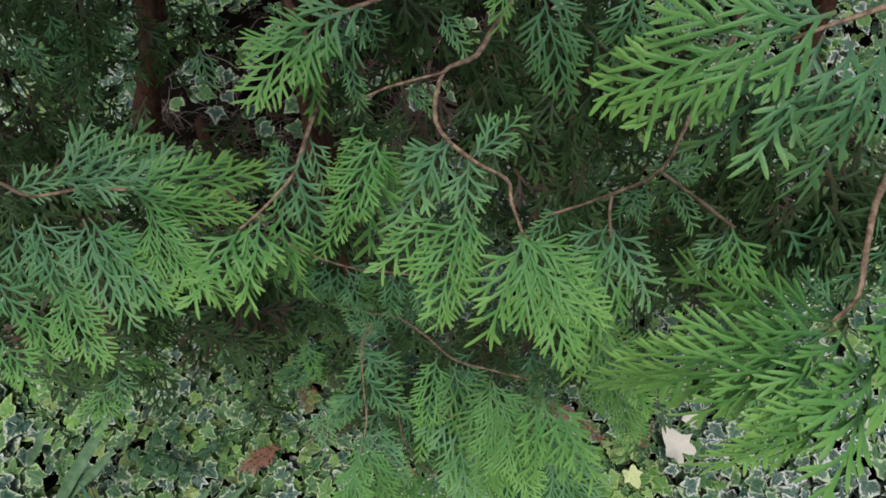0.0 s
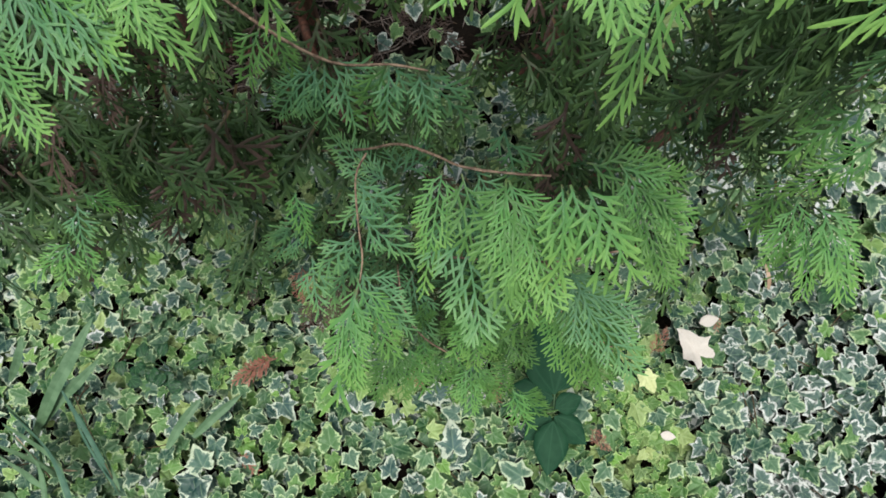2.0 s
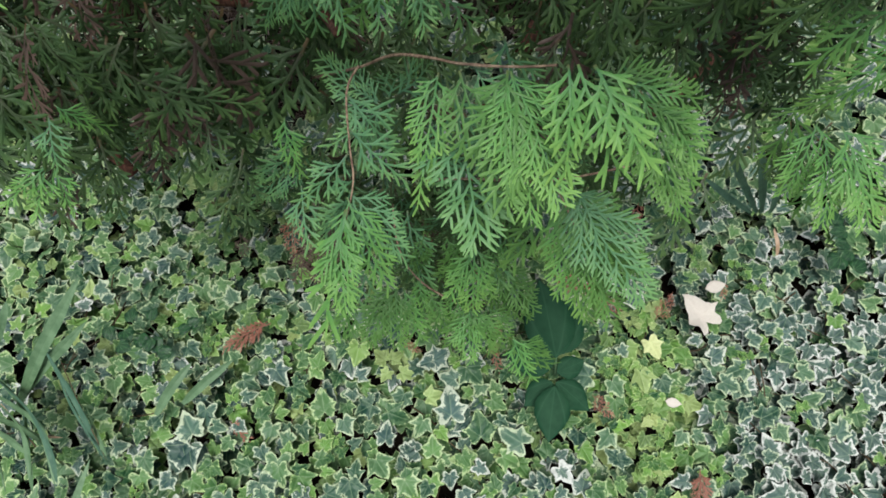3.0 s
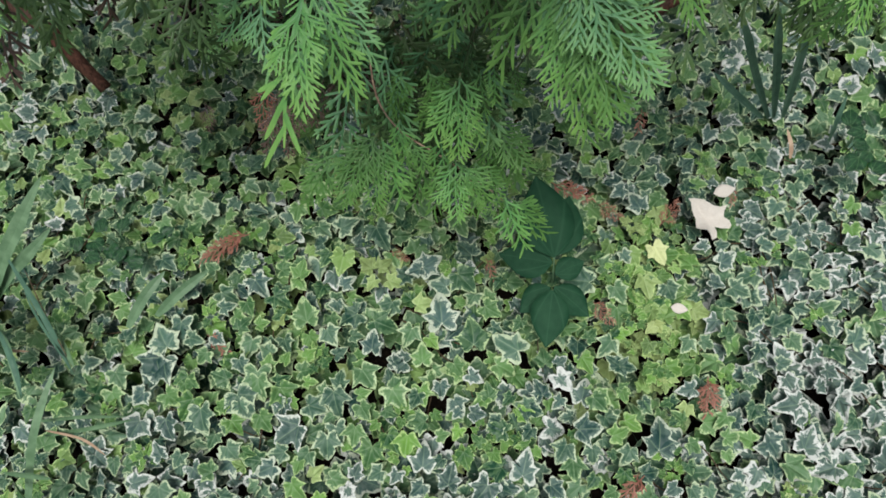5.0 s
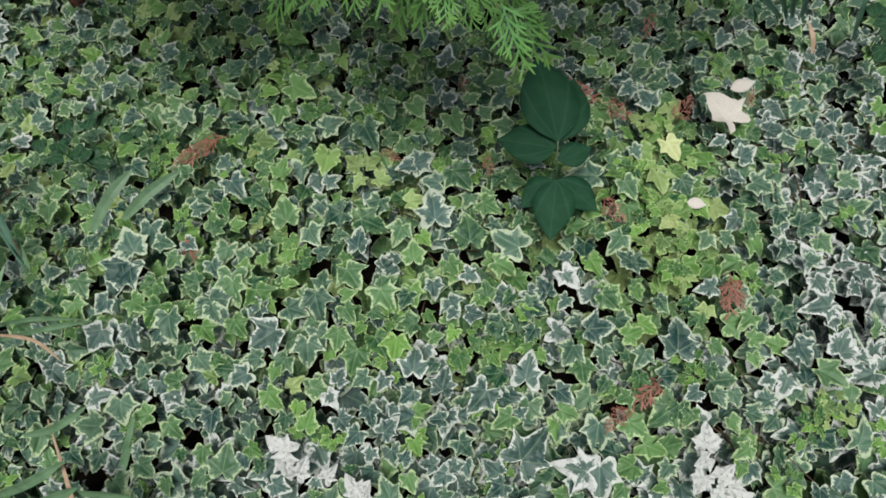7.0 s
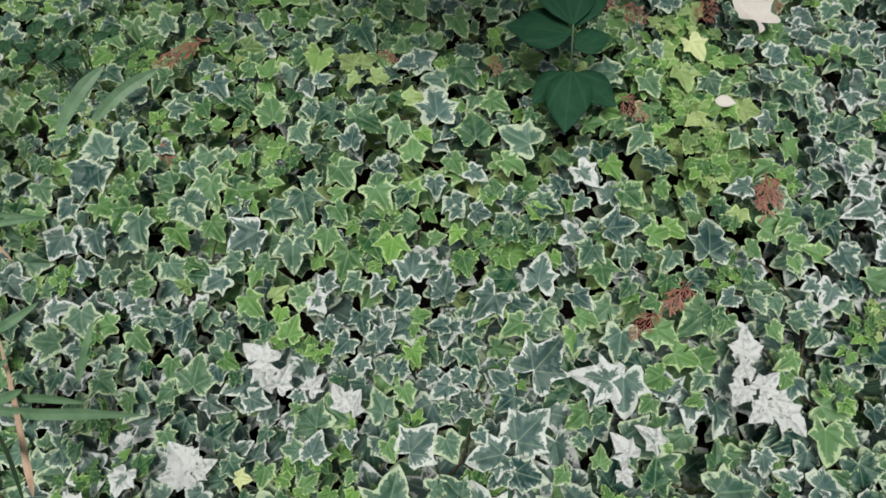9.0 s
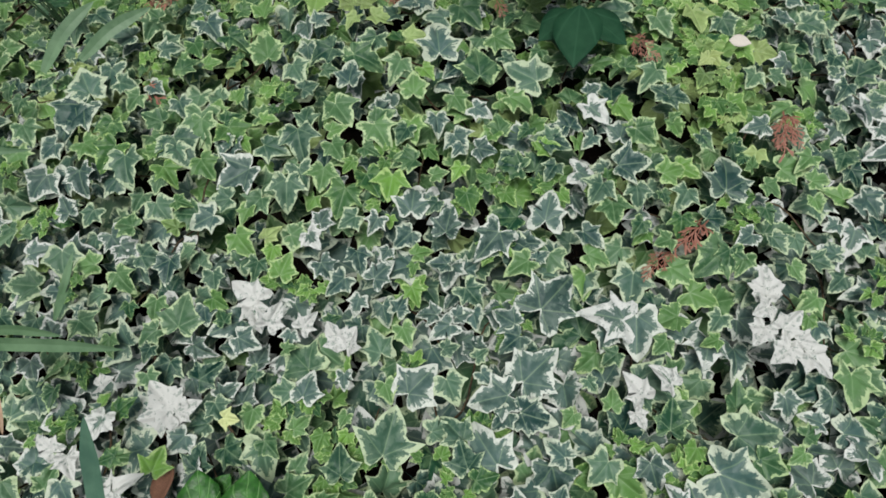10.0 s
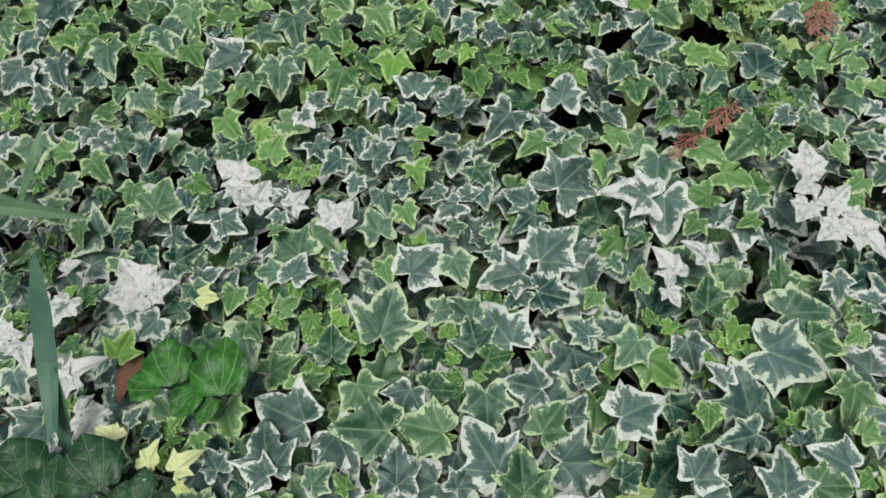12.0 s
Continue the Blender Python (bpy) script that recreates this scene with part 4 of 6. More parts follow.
# the joints of the outline: basal lobe, side lobe, notch, end lobe
BASAL, FLANK, SINUS, END = (1, 2, 3, 4), (6, 7, 8, 9), (5, 10, 11), (12, 13, 14)


def leaf_shape(seed, fine=True):
    """Five-lobed blade, base at the stalk, tip at y = 1. Returns vertices, faces, edge and uv."""
    rng = random.Random(seed)
    lobe, basal, slim, cut = rng.uniform(0.75, 1.05), rng.uniform(0.85, 1.3), rng.uniform(0.95, 1.35), rng.uniform(0.92, 1.28)
    raise_lobe = rng.uniform(-0.06, 0.10)

    def half():
        out = []
        for k, (x, y) in enumerate(HALF):
            if k in BASAL:
                x, y = x * basal, y * basal
            elif k in FLANK:
                x, y = x * lobe, y + raise_lobe * (x / 0.7) ** 2
            elif k in SINUS:
                x, y = x * cut, y * (0.5 + 0.5 * cut)
            elif k in END:
                x *= slim
            out.append((x * rng.uniform(0.97, 1.03), y + rng.uniform(-0.01, 0.01)))
        return out if fine else [out[k] for k in (0, 2, 4, 5, 8, 11, 13)]

    right, left = half()[1:], [(-x, y) for x, y in half()[1:]]
    ring = [(0.0, 0.0)] + right + [(0.0, 1.0)] + left[::-1]
    c = Vector((0, 0.22))
    n = len(ring)
    fold, cup, curl, twist = rng.uniform(-0.05, 0.30), rng.uniform(-0.35, 0.15), rng.uniform(-0.5, 0.1), rng.uniform(-0.25, 0.25)

    def lift(x, y):
        quilt = 0.035 * abs(math.sin(3.0 * math.atan2(x, y + 0.05))) * min(1.0, 3 * math.hypot(x, y))
        return fold * abs(x) + cup * (x * x + (y - 0.22) ** 2) + curl * max(0, y - 0.3) ** 2 + twist * x * y + quilt + 0.08 * noise.noise(Vector((x * 3.5, y * 3.5, seed)))

    verts, edge, uvs, faces = [], [], [], []
    rings = ((1.0, 1.0), (0.82, 0.74), (0.45, 0.35)) if fine else ((1.0, 1.0), (0.78, 0.70))
    for k, e in rings:
        for x, y in ring:
            q = c + (Vector((x, y)) - c) * k
            verts.append((q.x, q.y, lift(q.x, q.y)))
            edge.append(e)
            uvs.append((q.x, q.y))
    verts.append((c.x, c.y, lift(c.x, c.y)))
    edge.append(0.0)
    uvs.append((c.x, c.y))
    hub = n * len(rings)
    for i in range(n):
        j = (i + 1) % n
        for r in range(len(rings) - 1):
            faces.append((n * r + i, n * r + j, n * r + n + j, n * r + n + i))
        faces.append((hub - n + i, hub - n + j, hub))
    # a stalk, a thin three-sided wedge that goes down from the base
    o = len(verts)
    for dx, dy, dz in ((0.018, 0, -0.01), (-0.018, 0, -0.01), (0, 0.03, -0.01), (0.0, -0.35, -0.75)):
        verts.append((dx, dy, dz))
        edge.append(0.3)
        uvs.append((0.2, 0.2))
    faces += [(o, o + 3, o + 1), (o + 1, o + 3, o + 2), (o + 2, o + 3, o)]
    return np.array(verts), faces, np.array(edge), np.array(uvs)


SHAPES = [leaf_shape(40 + i) for i in range(14)]
COARSE = [leaf_shape(80 + i, False) for i in range(6)]
LEAF_MESHES = {}


def leaf_mesh(shape, tone):
    key = (shape, round(tone * 5))
    if key not in LEAF_MESHES:
        v, f, e, u = SHAPES[shape]
        LEAF_MESHES[key] = mesh_of("leaf", v, f, IVY, [("edge", e), ("tone", np.full(len(v), key[1] / 5))], u)
    return LEAF_MESHES[key]


def leaf_pose(x, y, z, size, heading, pitch, roll):
    return pose(x, y, z, 0, 0, heading - 90) @ Matrix.Rotation(radians(pitch), 4, "X") @ Matrix.Rotation(radians(roll), 4, "Y") @ Matrix.Scale(size, 4)


def ivy_pose(x, y, z, size, heading, pitch, roll, lean=10):
    """A leaf of the carpet, leaning towards the open side."""
    return Matrix.Translation((x, y, z)) @ Matrix.Rotation(radians(lean), 4, "X") @ leaf_pose(0, 0, 0, size, heading, pitch, roll)


ivy = tagged(new("ivy_carpet"), "variegated ivy carpet, green leaves with cream and white margins", "ivy", kind="stuff")

# leaves that stand out: stalk, length, heading, tone
IVY_ROW_A = [
    (0.257, -0.441, 0.033, 74, 1.25),
    (0.283, -0.436, 0.025, 0, 0.6),
    (0.076, -0.433, 0.033, 92, 0.5),
    (0.199, -0.428, 0.027, 49, 1.1),
    (0.028, -0.427, 0.019, 55, 1.2),
    (0.147, -0.426, 0.018, 26, 0.9),
    (-0.017, -0.423, 0.033, 89, 1.25),
    (0.319, -0.423, 0.026, 149, 1.1),
    (-0.081, -0.420, 0.018, 49, 0.9),
    (-0.180, -0.417, 0.008, -24, -0.5),
    (0.059, -0.416, 0.044, 120, 1.3),
    (-0.199, -0.414, 0.008, -144, -0.5),
    (-0.116, -0.411, 0.020, 160, 1.3),
    (-0.115, -0.408, 0.040, 106, 1.3),
    (-0.186, -0.405, 0.017, 44, -0.5),
    (0.290, -0.405, 0.015, 39, 1),
    (-0.159, -0.404, 0.019, 125, 1.3),
    (0.139, -0.404, 0.018, 51, 0.9),
    (-0.210, -0.400, 0.016, 67, -0.5),
]
IVY_ROW_B = [
    (0.343, -0.398, 0.019, 34, 0.4),
    (0.262, -0.395, 0.026, -168, 1),
    (-0.144, -0.389, 0.014, 61, 0.4),
    (-0.241, -0.389, 0.009, -144, -0.5),
    (0.096, -0.387, 0.031, 50, 0.6),
    (0.019, -0.382, 0.041, 164, 0.55),
    (0.312, -0.381, 0.018, -95, 0.8),
    (-0.025, -0.378, 0.047, 175, 0.6),
    (-0.245, -0.377, 0.016, 153, -0.5),
    (0.161, -0.376, 0.042, 21, 1.2),
    (0.122, -0.374, 0.019, 51, 1.3),
    (-0.185, -0.373, 0.013, -73, 0.15),
    (0.234, -0.370, 0.017, -101, 0.15),
    (-0.095, -0.368, 0.049, 156, 1.1),
    (-0.221, -0.367, 0.015, -172, 1),
    (-0.250, -0.358, 0.013, 56, 1),
    (0.361, -0.356, 0.032, -112, 0.3),
    (-0.284, -0.354, 0.022, -46, 1.95),
    (-0.297, -0.350, 0.024, 3, 1.95),
]
IVY_ROW_C = [
    (0.256, -0.350, 0.019, 117, 1.4),
    (0.103, -0.348, 0.028, 165, 1.1),
    (0.055, -0.348, 0.040, -88, 0.75),
    (-0.167, -0.347, 0.031, -77, 0.35),
    (0.138, -0.343, 0.016, 62, 1),
    (-0.008, -0.342, 0.029, -118, 1.15),
    (-0.111, -0.336, 0.016, 45, 0.3),
    (-0.055, -0.335, 0.037, -61, 0.6),
    (-0.097, -0.331, 0.015, 17, 0.4),
    (0.298, -0.321, 0.057, -24, 0.95),
    (-0.134, -0.321, 0.027, 29, 0.4),
    (-0.322, -0.320, 0.016, 133, 1.95),
    (0.058, -0.318, 0.021, 10, 0.2),
    (-0.320, -0.316, 0.026, 39, 1.95),
    (0.344, -0.310, 0.026, -28, 0.3),
    (0.235, -0.308, 0.026, -80, 1.2),
    (-0.079, -0.307, 0.031, 95, 0.6),
    (0.051, -0.307, 0.026, 103, 0.9),
    (0.394, -0.305, 0.018, -149, 0.3),
]
IVY_ROW_D = [
    (0.082, -0.305, 0.048, 123, 1.1),
    (0.194, -0.305, 0.027, -131, 0.9),
    (0.151, -0.300, 0.023, 136, 1),
    (-0.127, -0.299, 0.018, 54, 0.6),
    (-0.389, -0.297, 0.027, -67, 1),
    (0.285, -0.296, 0.018, -130, -0.03),
    (0.024, -0.294, 0.015, 67, 0.05),
    (-0.283, -0.293, 0.023, 68, 0.1),
    (0.003, -0.293, 0.009, 160, 0.1),
    (-0.036, -0.290, 0.050, 73, 0.7),
    (0.401, -0.289, 0.019, 16, 0.3),
    (0.329, -0.286, 0.049, 2, 0.9),
    (0.048, -0.278, 0.032, 129, 0.9),
    (0.423, -0.277, 0.020, 154, 1.1),
    (0.263, -0.277, 0.027, 79, 0.35),
    (-0.331, -0.274, 0.018, -162, 0.2),
    (-0.384, -0.271, 0.021, -60, 1.9),
    (-0.162, -0.268, 0.020, -49, 0.4),
    (0.015, -0.268, 0.023, 10, 0.9),
]
IVY_ROW_E = [
    (-0.401, -0.267, 0.020, 139, 1.9),
    (-0.073, -0.265, 0.014, -127, 0.1),
    (-0.100, -0.264, 0.018, -114, 0.05),
    (0.336, -0.259, 0.031, 77, 0.3),
    (0.228, -0.259, 0.014, -62, 2),
    (-0.132, -0.258, 0.018, 36, 0.4),
    (-0.251, -0.257, 0.025, -137, 1.3),
    (0.166, -0.256, 0.016, -131, 0.5),
    (0.110, -0.253, 0.038, -19, 1),
    (0.097, -0.253, 0.021, -138, 1),
    (0.207, -0.251, 0.019, 77, 0.4),
    (0.392, -0.247, 0.024, -82, 1.1),
    (-0.075, -0.245, 0.014, -122, 0.5),
    (0.240, -0.244, 0.024, 124, 2),
    (-0.205, -0.244, 0.015, -12, -0.35),
    (-0.266, -0.237, 0.029, -176, 1.9),
    (-0.262, -0.235, 0.022, 23, 1.9),
    (0.099, -0.234, 0.042, -172, 1.15),
    (-0.178, -0.234, 0.021, -101, 0.4),
]
IVY_ROW_F = [
    (0.273, -0.232, 0.022, 132, 1.8),
    (-0.265, -0.231, 0.034, 128, 1.9),
    (-0.349, -0.230, 0.023, -113, 1.7),
    (-0.009, -0.227, 0.042, 43, 1.2),
    (-0.340, -0.226, 0.021, 37, -0.1),
    (-0.124, -0.225, 0.030, 71, 1.2),
    (-0.223, -0.224, 0.022, -58, 0.9),
    (0.115, -0.221, 0.051, 40, 1.15),
    (0.185, -0.220, 0.015, -60, 0.7),
    (-0.138, -0.217, 0.021, 177, 0.8),
    (-0.034, -0.214, 0.020, -74, 0.4),
    (0.033, -0.213, 0.026, -68, 0.9),
    (0.071, -0.208, 0.017, -50, 1),
    (0.424, -0.203, 0.026, -47, 2),
    (-0.079, -0.201, 0.016, -89, 1.2),
    (-0.244, -0.198, 0.027, 33, 0.9),
    (-0.362, -0.198, 0.016, 24, 1.9),
    (0.408, -0.197, 0.023, -148, 2),
    (-0.424, -0.195, 0.022, -95, 0.5),
]
IVY_ROW_G = [
    (0.223, -0.193, 0.019, -149, 0.6),
    (-0.178, -0.193, 0.017, -134, 0.9),
    (0.067, -0.192, 0.015, 33, 0.8),
    (0.417, -0.189, 0.018, -24, 2),
    (-0.309, -0.186, 0.021, -62, 0.6),
    (0.336, -0.183, 0.016, -164, 0.15),
    (-0.038, -0.181, 0.027, 111, 0.8),
    (0.279, -0.181, 0.019, -139, 0.3),
    (0.031, -0.180, 0.016, 8, 0.9),
    (-0.075, -0.177, 0.020, 62, 1.9),
    (0.405, -0.176, 0.021, 38, 2),
    (0.386, -0.173, 0.022, -133, 2),
    (-0.081, -0.170, 0.021, 128, 1.9),
    (0.117, -0.170, 0.025, -145, 1),
    (-0.148, -0.170, 0.013, 10, 0.5),
    (0.217, -0.165, 0.024, -111, 1.2),
    (0.444, -0.161, 0.017, -106, 0.2),
    (0.233, -0.160, 0.041, 164, 1.7),
    (0.345, -0.156, 0.021, -129, 0.9),
]
IVY_ROW_H = [
    (0.113, -0.156, 0.026, 144, 1.1),
    (-0.309, -0.155, 0.017, -114, 0.8),
    (0.296, -0.155, 0.027, -161, 0.2),
    (-0.204, -0.152, 0.024, -29, 1.3),
    (0.041, -0.152, 0.025, -150, 1.2),
    (-0.014, -0.152, 0.022, -69, 0.3),
    (-0.141, -0.151, 0.017, -105, 1.1),
    (0.250, -0.151, 0.049, -95, 1.2),
    (0.397, -0.150, 0.018, -157, 2),
    (-0.126, -0.150, 0.017, 42, 1.9),
    (-0.407, -0.148, 0.015, -67, 0.9),
    (-0.166, -0.144, 0.021, 54, 2),
    (0.047, -0.144, 0.018, 14, 1.25),
    (-0.099, -0.142, 0.014, 25, 0.4),
    (0.143, -0.141, 0.056, 43, 1.25),
    (0.026, -0.140, 0.021, 172, 1.3),
    (0.460, -0.139, 0.023, -148, 0.3),
    (-0.363, -0.139, 0.020, -89, 0.4),
    (0.067, -0.138, 0.020, -81, 1),
]
IVY_ROW_I = [
    (0.396, -0.138, 0.026, 85, 2),
    (-0.304, -0.135, 0.025, -141, 0.6),
    (-0.020, -0.134, 0.020, 59, 1),
    (-0.278, -0.134, 0.040, 79, 0.6),
    (-0.222, -0.133, 0.016, 116, 0.5),
    (0.314, -0.128, 0.034, -26, 0.2),
    (-0.186, -0.121, 0.022, -65, 2),
    (-0.062, -0.115, 0.019, -112, 1.3),
    (-0.408, -0.114, 0.027, -40, 0.6),
    (-0.181, -0.113, 0.032, 143, 2),
    (-0.249, -0.111, 0.020, -83, 1),
    (0.060, -0.110, 0.026, -51, 0.9),
    (-0.002, -0.106, 0.020, -71, 0.1),
    (-0.240, -0.102, 0.020, -33, 0.1),
    (0.439, -0.100, 0.020, -65, 0.4),
    (-0.344, -0.100, 0.015, -83, 0.2),
    (-0.309, -0.098, 0.022, -96, 0.4),
    (0.297, -0.097, 0.029, -38, 0.5),
    (-0.046, -0.094, 0.026, 42, 1.2),
]
IVY_ROW_J = [
    (0.467, -0.092, 0.022, -29, 0.8),
    (-0.080, -0.090, 0.025, -136, 1),
    (0.387, -0.086, 0.023, -117, 0.4),
    (-0.379, -0.084, 0.023, -155, 0.7),
    (-0.158, -0.082, 0.026, 65, 0.15),
    (0.135, -0.081, 0.032, -152, 0.5),
    (0.041, -0.081, 0.021, 177, 1),
    (0.144, -0.080, 0.016, 28, 1),
    (0.363, -0.079, 0.044, -141, 0.5),
    (0.002, -0.079, 0.012, -107, 0.2),
    (0.371, -0.078, 0.026, -101, 0.3),
    (0.204, -0.077, 0.026, -21, 0.5),
    (-0.241, -0.071, 0.022, -81, 0.9),
    (-0.109, -0.070, 0.024, -54, 1.1),
    (0.002, -0.068, 0.019, 17, 0.15),
    (0.453, -0.065, 0.020, -74, 0.8),
    (0.424, -0.064, 0.022, -64, 0.7),
    (0.304, -0.063, 0.019, -161, 0.3),
    (-0.185, -0.062, 0.021, -103, 0.6),
]
IVY_ROW_K = [
    (0.401, -0.061, 0.021, -151, 1.3),
    (-0.365, -0.060, 0.027, -53, 0.5),
    (-0.066, -0.059, 0.024, -77, 1),
    (-0.028, -0.059, 0.014, -124, 1.2),
    (-0.297, -0.050, 0.028, -94, 1),
    (0.202, -0.049, 0.026, -44, 1),
    (-0.394, -0.047, 0.027, -178, 0.4),
    (0.513, -0.047, 0.018, -160, 1.2),
    (-0.167, -0.046, 0.018, -105, 0.1),
    (0.104, -0.044, 0.042, -132, 1.3),
    (-0.335, -0.042, 0.032, -10, 0.8),
    (0.040, -0.042, 0.035, 75, 1.2),
    (0.274, -0.040, 0.020, -129, 0.3),
    (0.350, -0.039, 0.026, 0, 0.7),
    (-0.000, -0.039, 0.025, -139, 1),
    (-0.123, -0.037, 0.020, -56, 1.7),
    (0.322, -0.035, 0.023, -100, 0.1),
    (0.159, -0.034, 0.043, 74, 1.25),
    (0.424, -0.028, 0.017, -75, 0.5),
]
IVY_ROW_L = [
    (-0.214, -0.027, 0.029, -56, 0.25),
    (-0.445, -0.023, 0.037, -82, 0.7),
    (-0.111, -0.022, 0.021, 60, 1.4),
    (-0.040, -0.019, 0.020, -120, 1.1),
    (-0.066, -0.015, 0.022, -151, 0.9),
    (0.000, -0.014, 0.040, 82, 1.1),
    (0.241, -0.014, 0.027, -91, 0.3),
    (0.491, -0.013, 0.017, -79, 0.4),
    (0.380, -0.006, 0.050, 78, 1.05),
    (-0.349, -0.004, 0.026, 160, 0.4),
    (0.303, -0.004, 0.014, -68, 0.4),
    (0.032, -0.002, 0.018, -134, 0.9),
    (0.335, -0.001, 0.027, -120, 0.8),
    (-0.244, 0.001, 0.034, -156, 1),
    (0.431, 0.003, 0.021, -39, 0.4),
    (0.114, 0.004, 0.018, -56, 0.05),
    (0.273, 0.005, 0.024, -91, 0.8),
    (-0.200, 0.006, 0.020, -114, 0.2),
    (0.067, 0.007, 0.025, -78, 0),
]
IVY_ROW_M = [
    (0.492, 0.008, 0.022, 5, 0.3),
    (0.233, 0.010, 0.029, -126, 0.7),
    (0.097, 0.018, 0.018, 139, 0.2),
    (-0.185, 0.019, 0.028, -129, 0.6),
    (0.308, 0.020, 0.026, 14, 0.2),
    (-0.225, 0.021, 0.030, -175, 0.9),
    (-0.080, 0.023, 0.038, -108, 0.15),
    (-0.441, 0.024, 0.030, 116, 1.1),
    (-0.297, 0.025, 0.018, -16, 0.2),
    (-0.407, 0.026, 0.021, -118, 0.8),
    (0.254, 0.032, 0.038, 1, 1),
    (0.027, 0.033, 0.018, 10, 0.5),
    (0.137, 0.035, 0.027, 160, 0.4),
    (-0.022, 0.037, 0.034, -101, 0),
    (0.179, 0.038, 0.021, -129, 0.9),
    (0.413, 0.040, 0.013, -137, 0.2),
    (-0.054, 0.040, 0.029, -64, 0.1),
    (0.501, 0.042, 0.023, -142, 0.4),
    (0.063, 0.043, 0.019, -123, 0),
]
IVY_ROW_N = [
    (-0.155, 0.043, 0.040, -90, 0.7),
    (0.130, 0.052, 0.024, -150, 0.9),
    (-0.108, 0.054, 0.027, -99, 0.4),
    (0.007, 0.056, 0.027, -174, 0.4),
    (0.005, 0.057, 0.026, 168, 0.5),
    (-0.140, 0.057, 0.028, -75, 0.7),
    (-0.071, 0.059, 0.016, -136, 0.05),
    (0.162, 0.059, 0.021, 8, 0.1),
    (-0.202, 0.062, 0.047, -147, 1.2),
    (0.363, 0.066, 0.020, -44, 0.6),
    (0.084, 0.067, 0.021, -16, 1.1),
    (0.408, 0.068, 0.014, -162, 0.15),
    (0.159, 0.069, 0.016, -51, 0.1),
    (0.022, 0.070, 0.016, -49, 0.1),
    (0.364, 0.072, 0.020, -56, 0.8),
    (0.066, 0.072, 0.017, -135, 1),
    (0.180, 0.073, 0.024, 176, 0.9),
    (0.170, 0.073, 0.028, -28, 0.9),
    (-0.319, 0.076, 0.030, -56, 0.1),
]
IVY_ROW_O = [
    (-0.058, 0.078, 0.019, -30, 0.3),
    (0.489, 0.079, 0.030, -86, 0.8),
    (0.283, 0.081, 0.027, -49, 0.4),
    (-0.270, 0.082, 0.033, -59, 0.2),
    (-0.484, 0.085, 0.039, -125, 1.3),
    (0.290, 0.085, 0.023, -40, 0.5),
    (-0.437, 0.085, 0.037, -73, 1.3),
    (0.453, 0.087, 0.025, -172, 1.1),
    (0.202, 0.087, 0.025, 111, 1),
    (0.114, 0.088, 0.023, 94, 0.45),
    (-0.099, 0.088, 0.025, -60, 0.5),
    (0.056, 0.089, 0.026, -61, 1),
    (0.332, 0.089, 0.018, -76, 0.2),
    (0.109, 0.090, 0.022, -149, 0.2),
    (0.151, 0.090, 0.018, -135, 0.5),
    (-0.187, 0.093, 0.029, -19, 0.8),
    (0.328, 0.095, 0.018, -34, 0.2),
    (-0.374, 0.098, 0.044, -81, 0.9),
    (-0.396, 0.100, 0.014, -141, 0.15),
]
IVY_ROW_P = [
    (0.541, 0.100, 0.020, -17, 0.9),
    (-0.002, 0.101, 0.024, -120, 0.6),
    (-0.338, 0.101, 0.020, -31, 0.2),
    (-0.331, 0.102, 0.021, -141, 0.1),
    (-0.227, 0.103, 0.031, -110, 1.1),
    (-0.217, 0.104, 0.016, -58, 0.1),
    (-0.102, 0.105, 0.019, 15, 0.3),
    (-0.307, 0.105, 0.024, -66, 0.8),
    (-0.236, 0.106, 0.022, -109, 0.9),
    (0.386, 0.110, 0.013, -135, 0),
    (0.002, 0.110, 0.025, -82, 0.2),
    (-0.045, 0.111, 0.034, -60, 0.5),
    (-0.043, 0.113, 0.024, 31, 0.5),
    (-0.144, 0.113, 0.037, -82, 0.8),
    (0.411, 0.114, 0.013, -25, 0.1),
    (-0.389, 0.115, 0.033, -119, 0),
    (0.035, 0.116, 0.023, -84, 1.05),
    (-0.311, 0.118, 0.040, -58, 0.8),
    (0.228, 0.119, 0.028, -51, 1.5),
]
IVY_ROW_Q = [
    (-0.134, 0.121, 0.023, 81, 0.7),
    (0.603, 0.122, 0.021, 8, 0.9),
    (0.396, 0.122, 0.016, -66, 0),
    (0.381, 0.123, 0.013, -138, 0),
    (-0.236, 0.125, 0.032, -59, 0.1),
    (-0.436, 0.125, 0.024, -37, 0.2),
    (-0.439, 0.127, 0.029, -39, 0.3),
    (0.334, 0.128, 0.023, 138, 0.8),
    (0.334, 0.128, 0.023, -12, 0.8),
    (0.084, 0.128, 0.022, -33, 1.2),
    (-0.192, 0.131, 0.017, -3, 0.2),
    (-0.243, 0.133, 0.022, 20, 0.3),
    (-0.482, 0.133, 0.026, -138, 1),
    (0.230, 0.137, 0.017, 33, 1.2),
    (0.130, 0.142, 0.030, -28, 0.35),
    (-0.406, 0.143, 0.020, -73, 0.2),
    (-0.275, 0.143, 0.034, -87, 0.5),
    (-0.329, 0.144, 0.025, 155, 0.5),
    (-0.096, 0.147, 0.032, -58, 0.5),
]
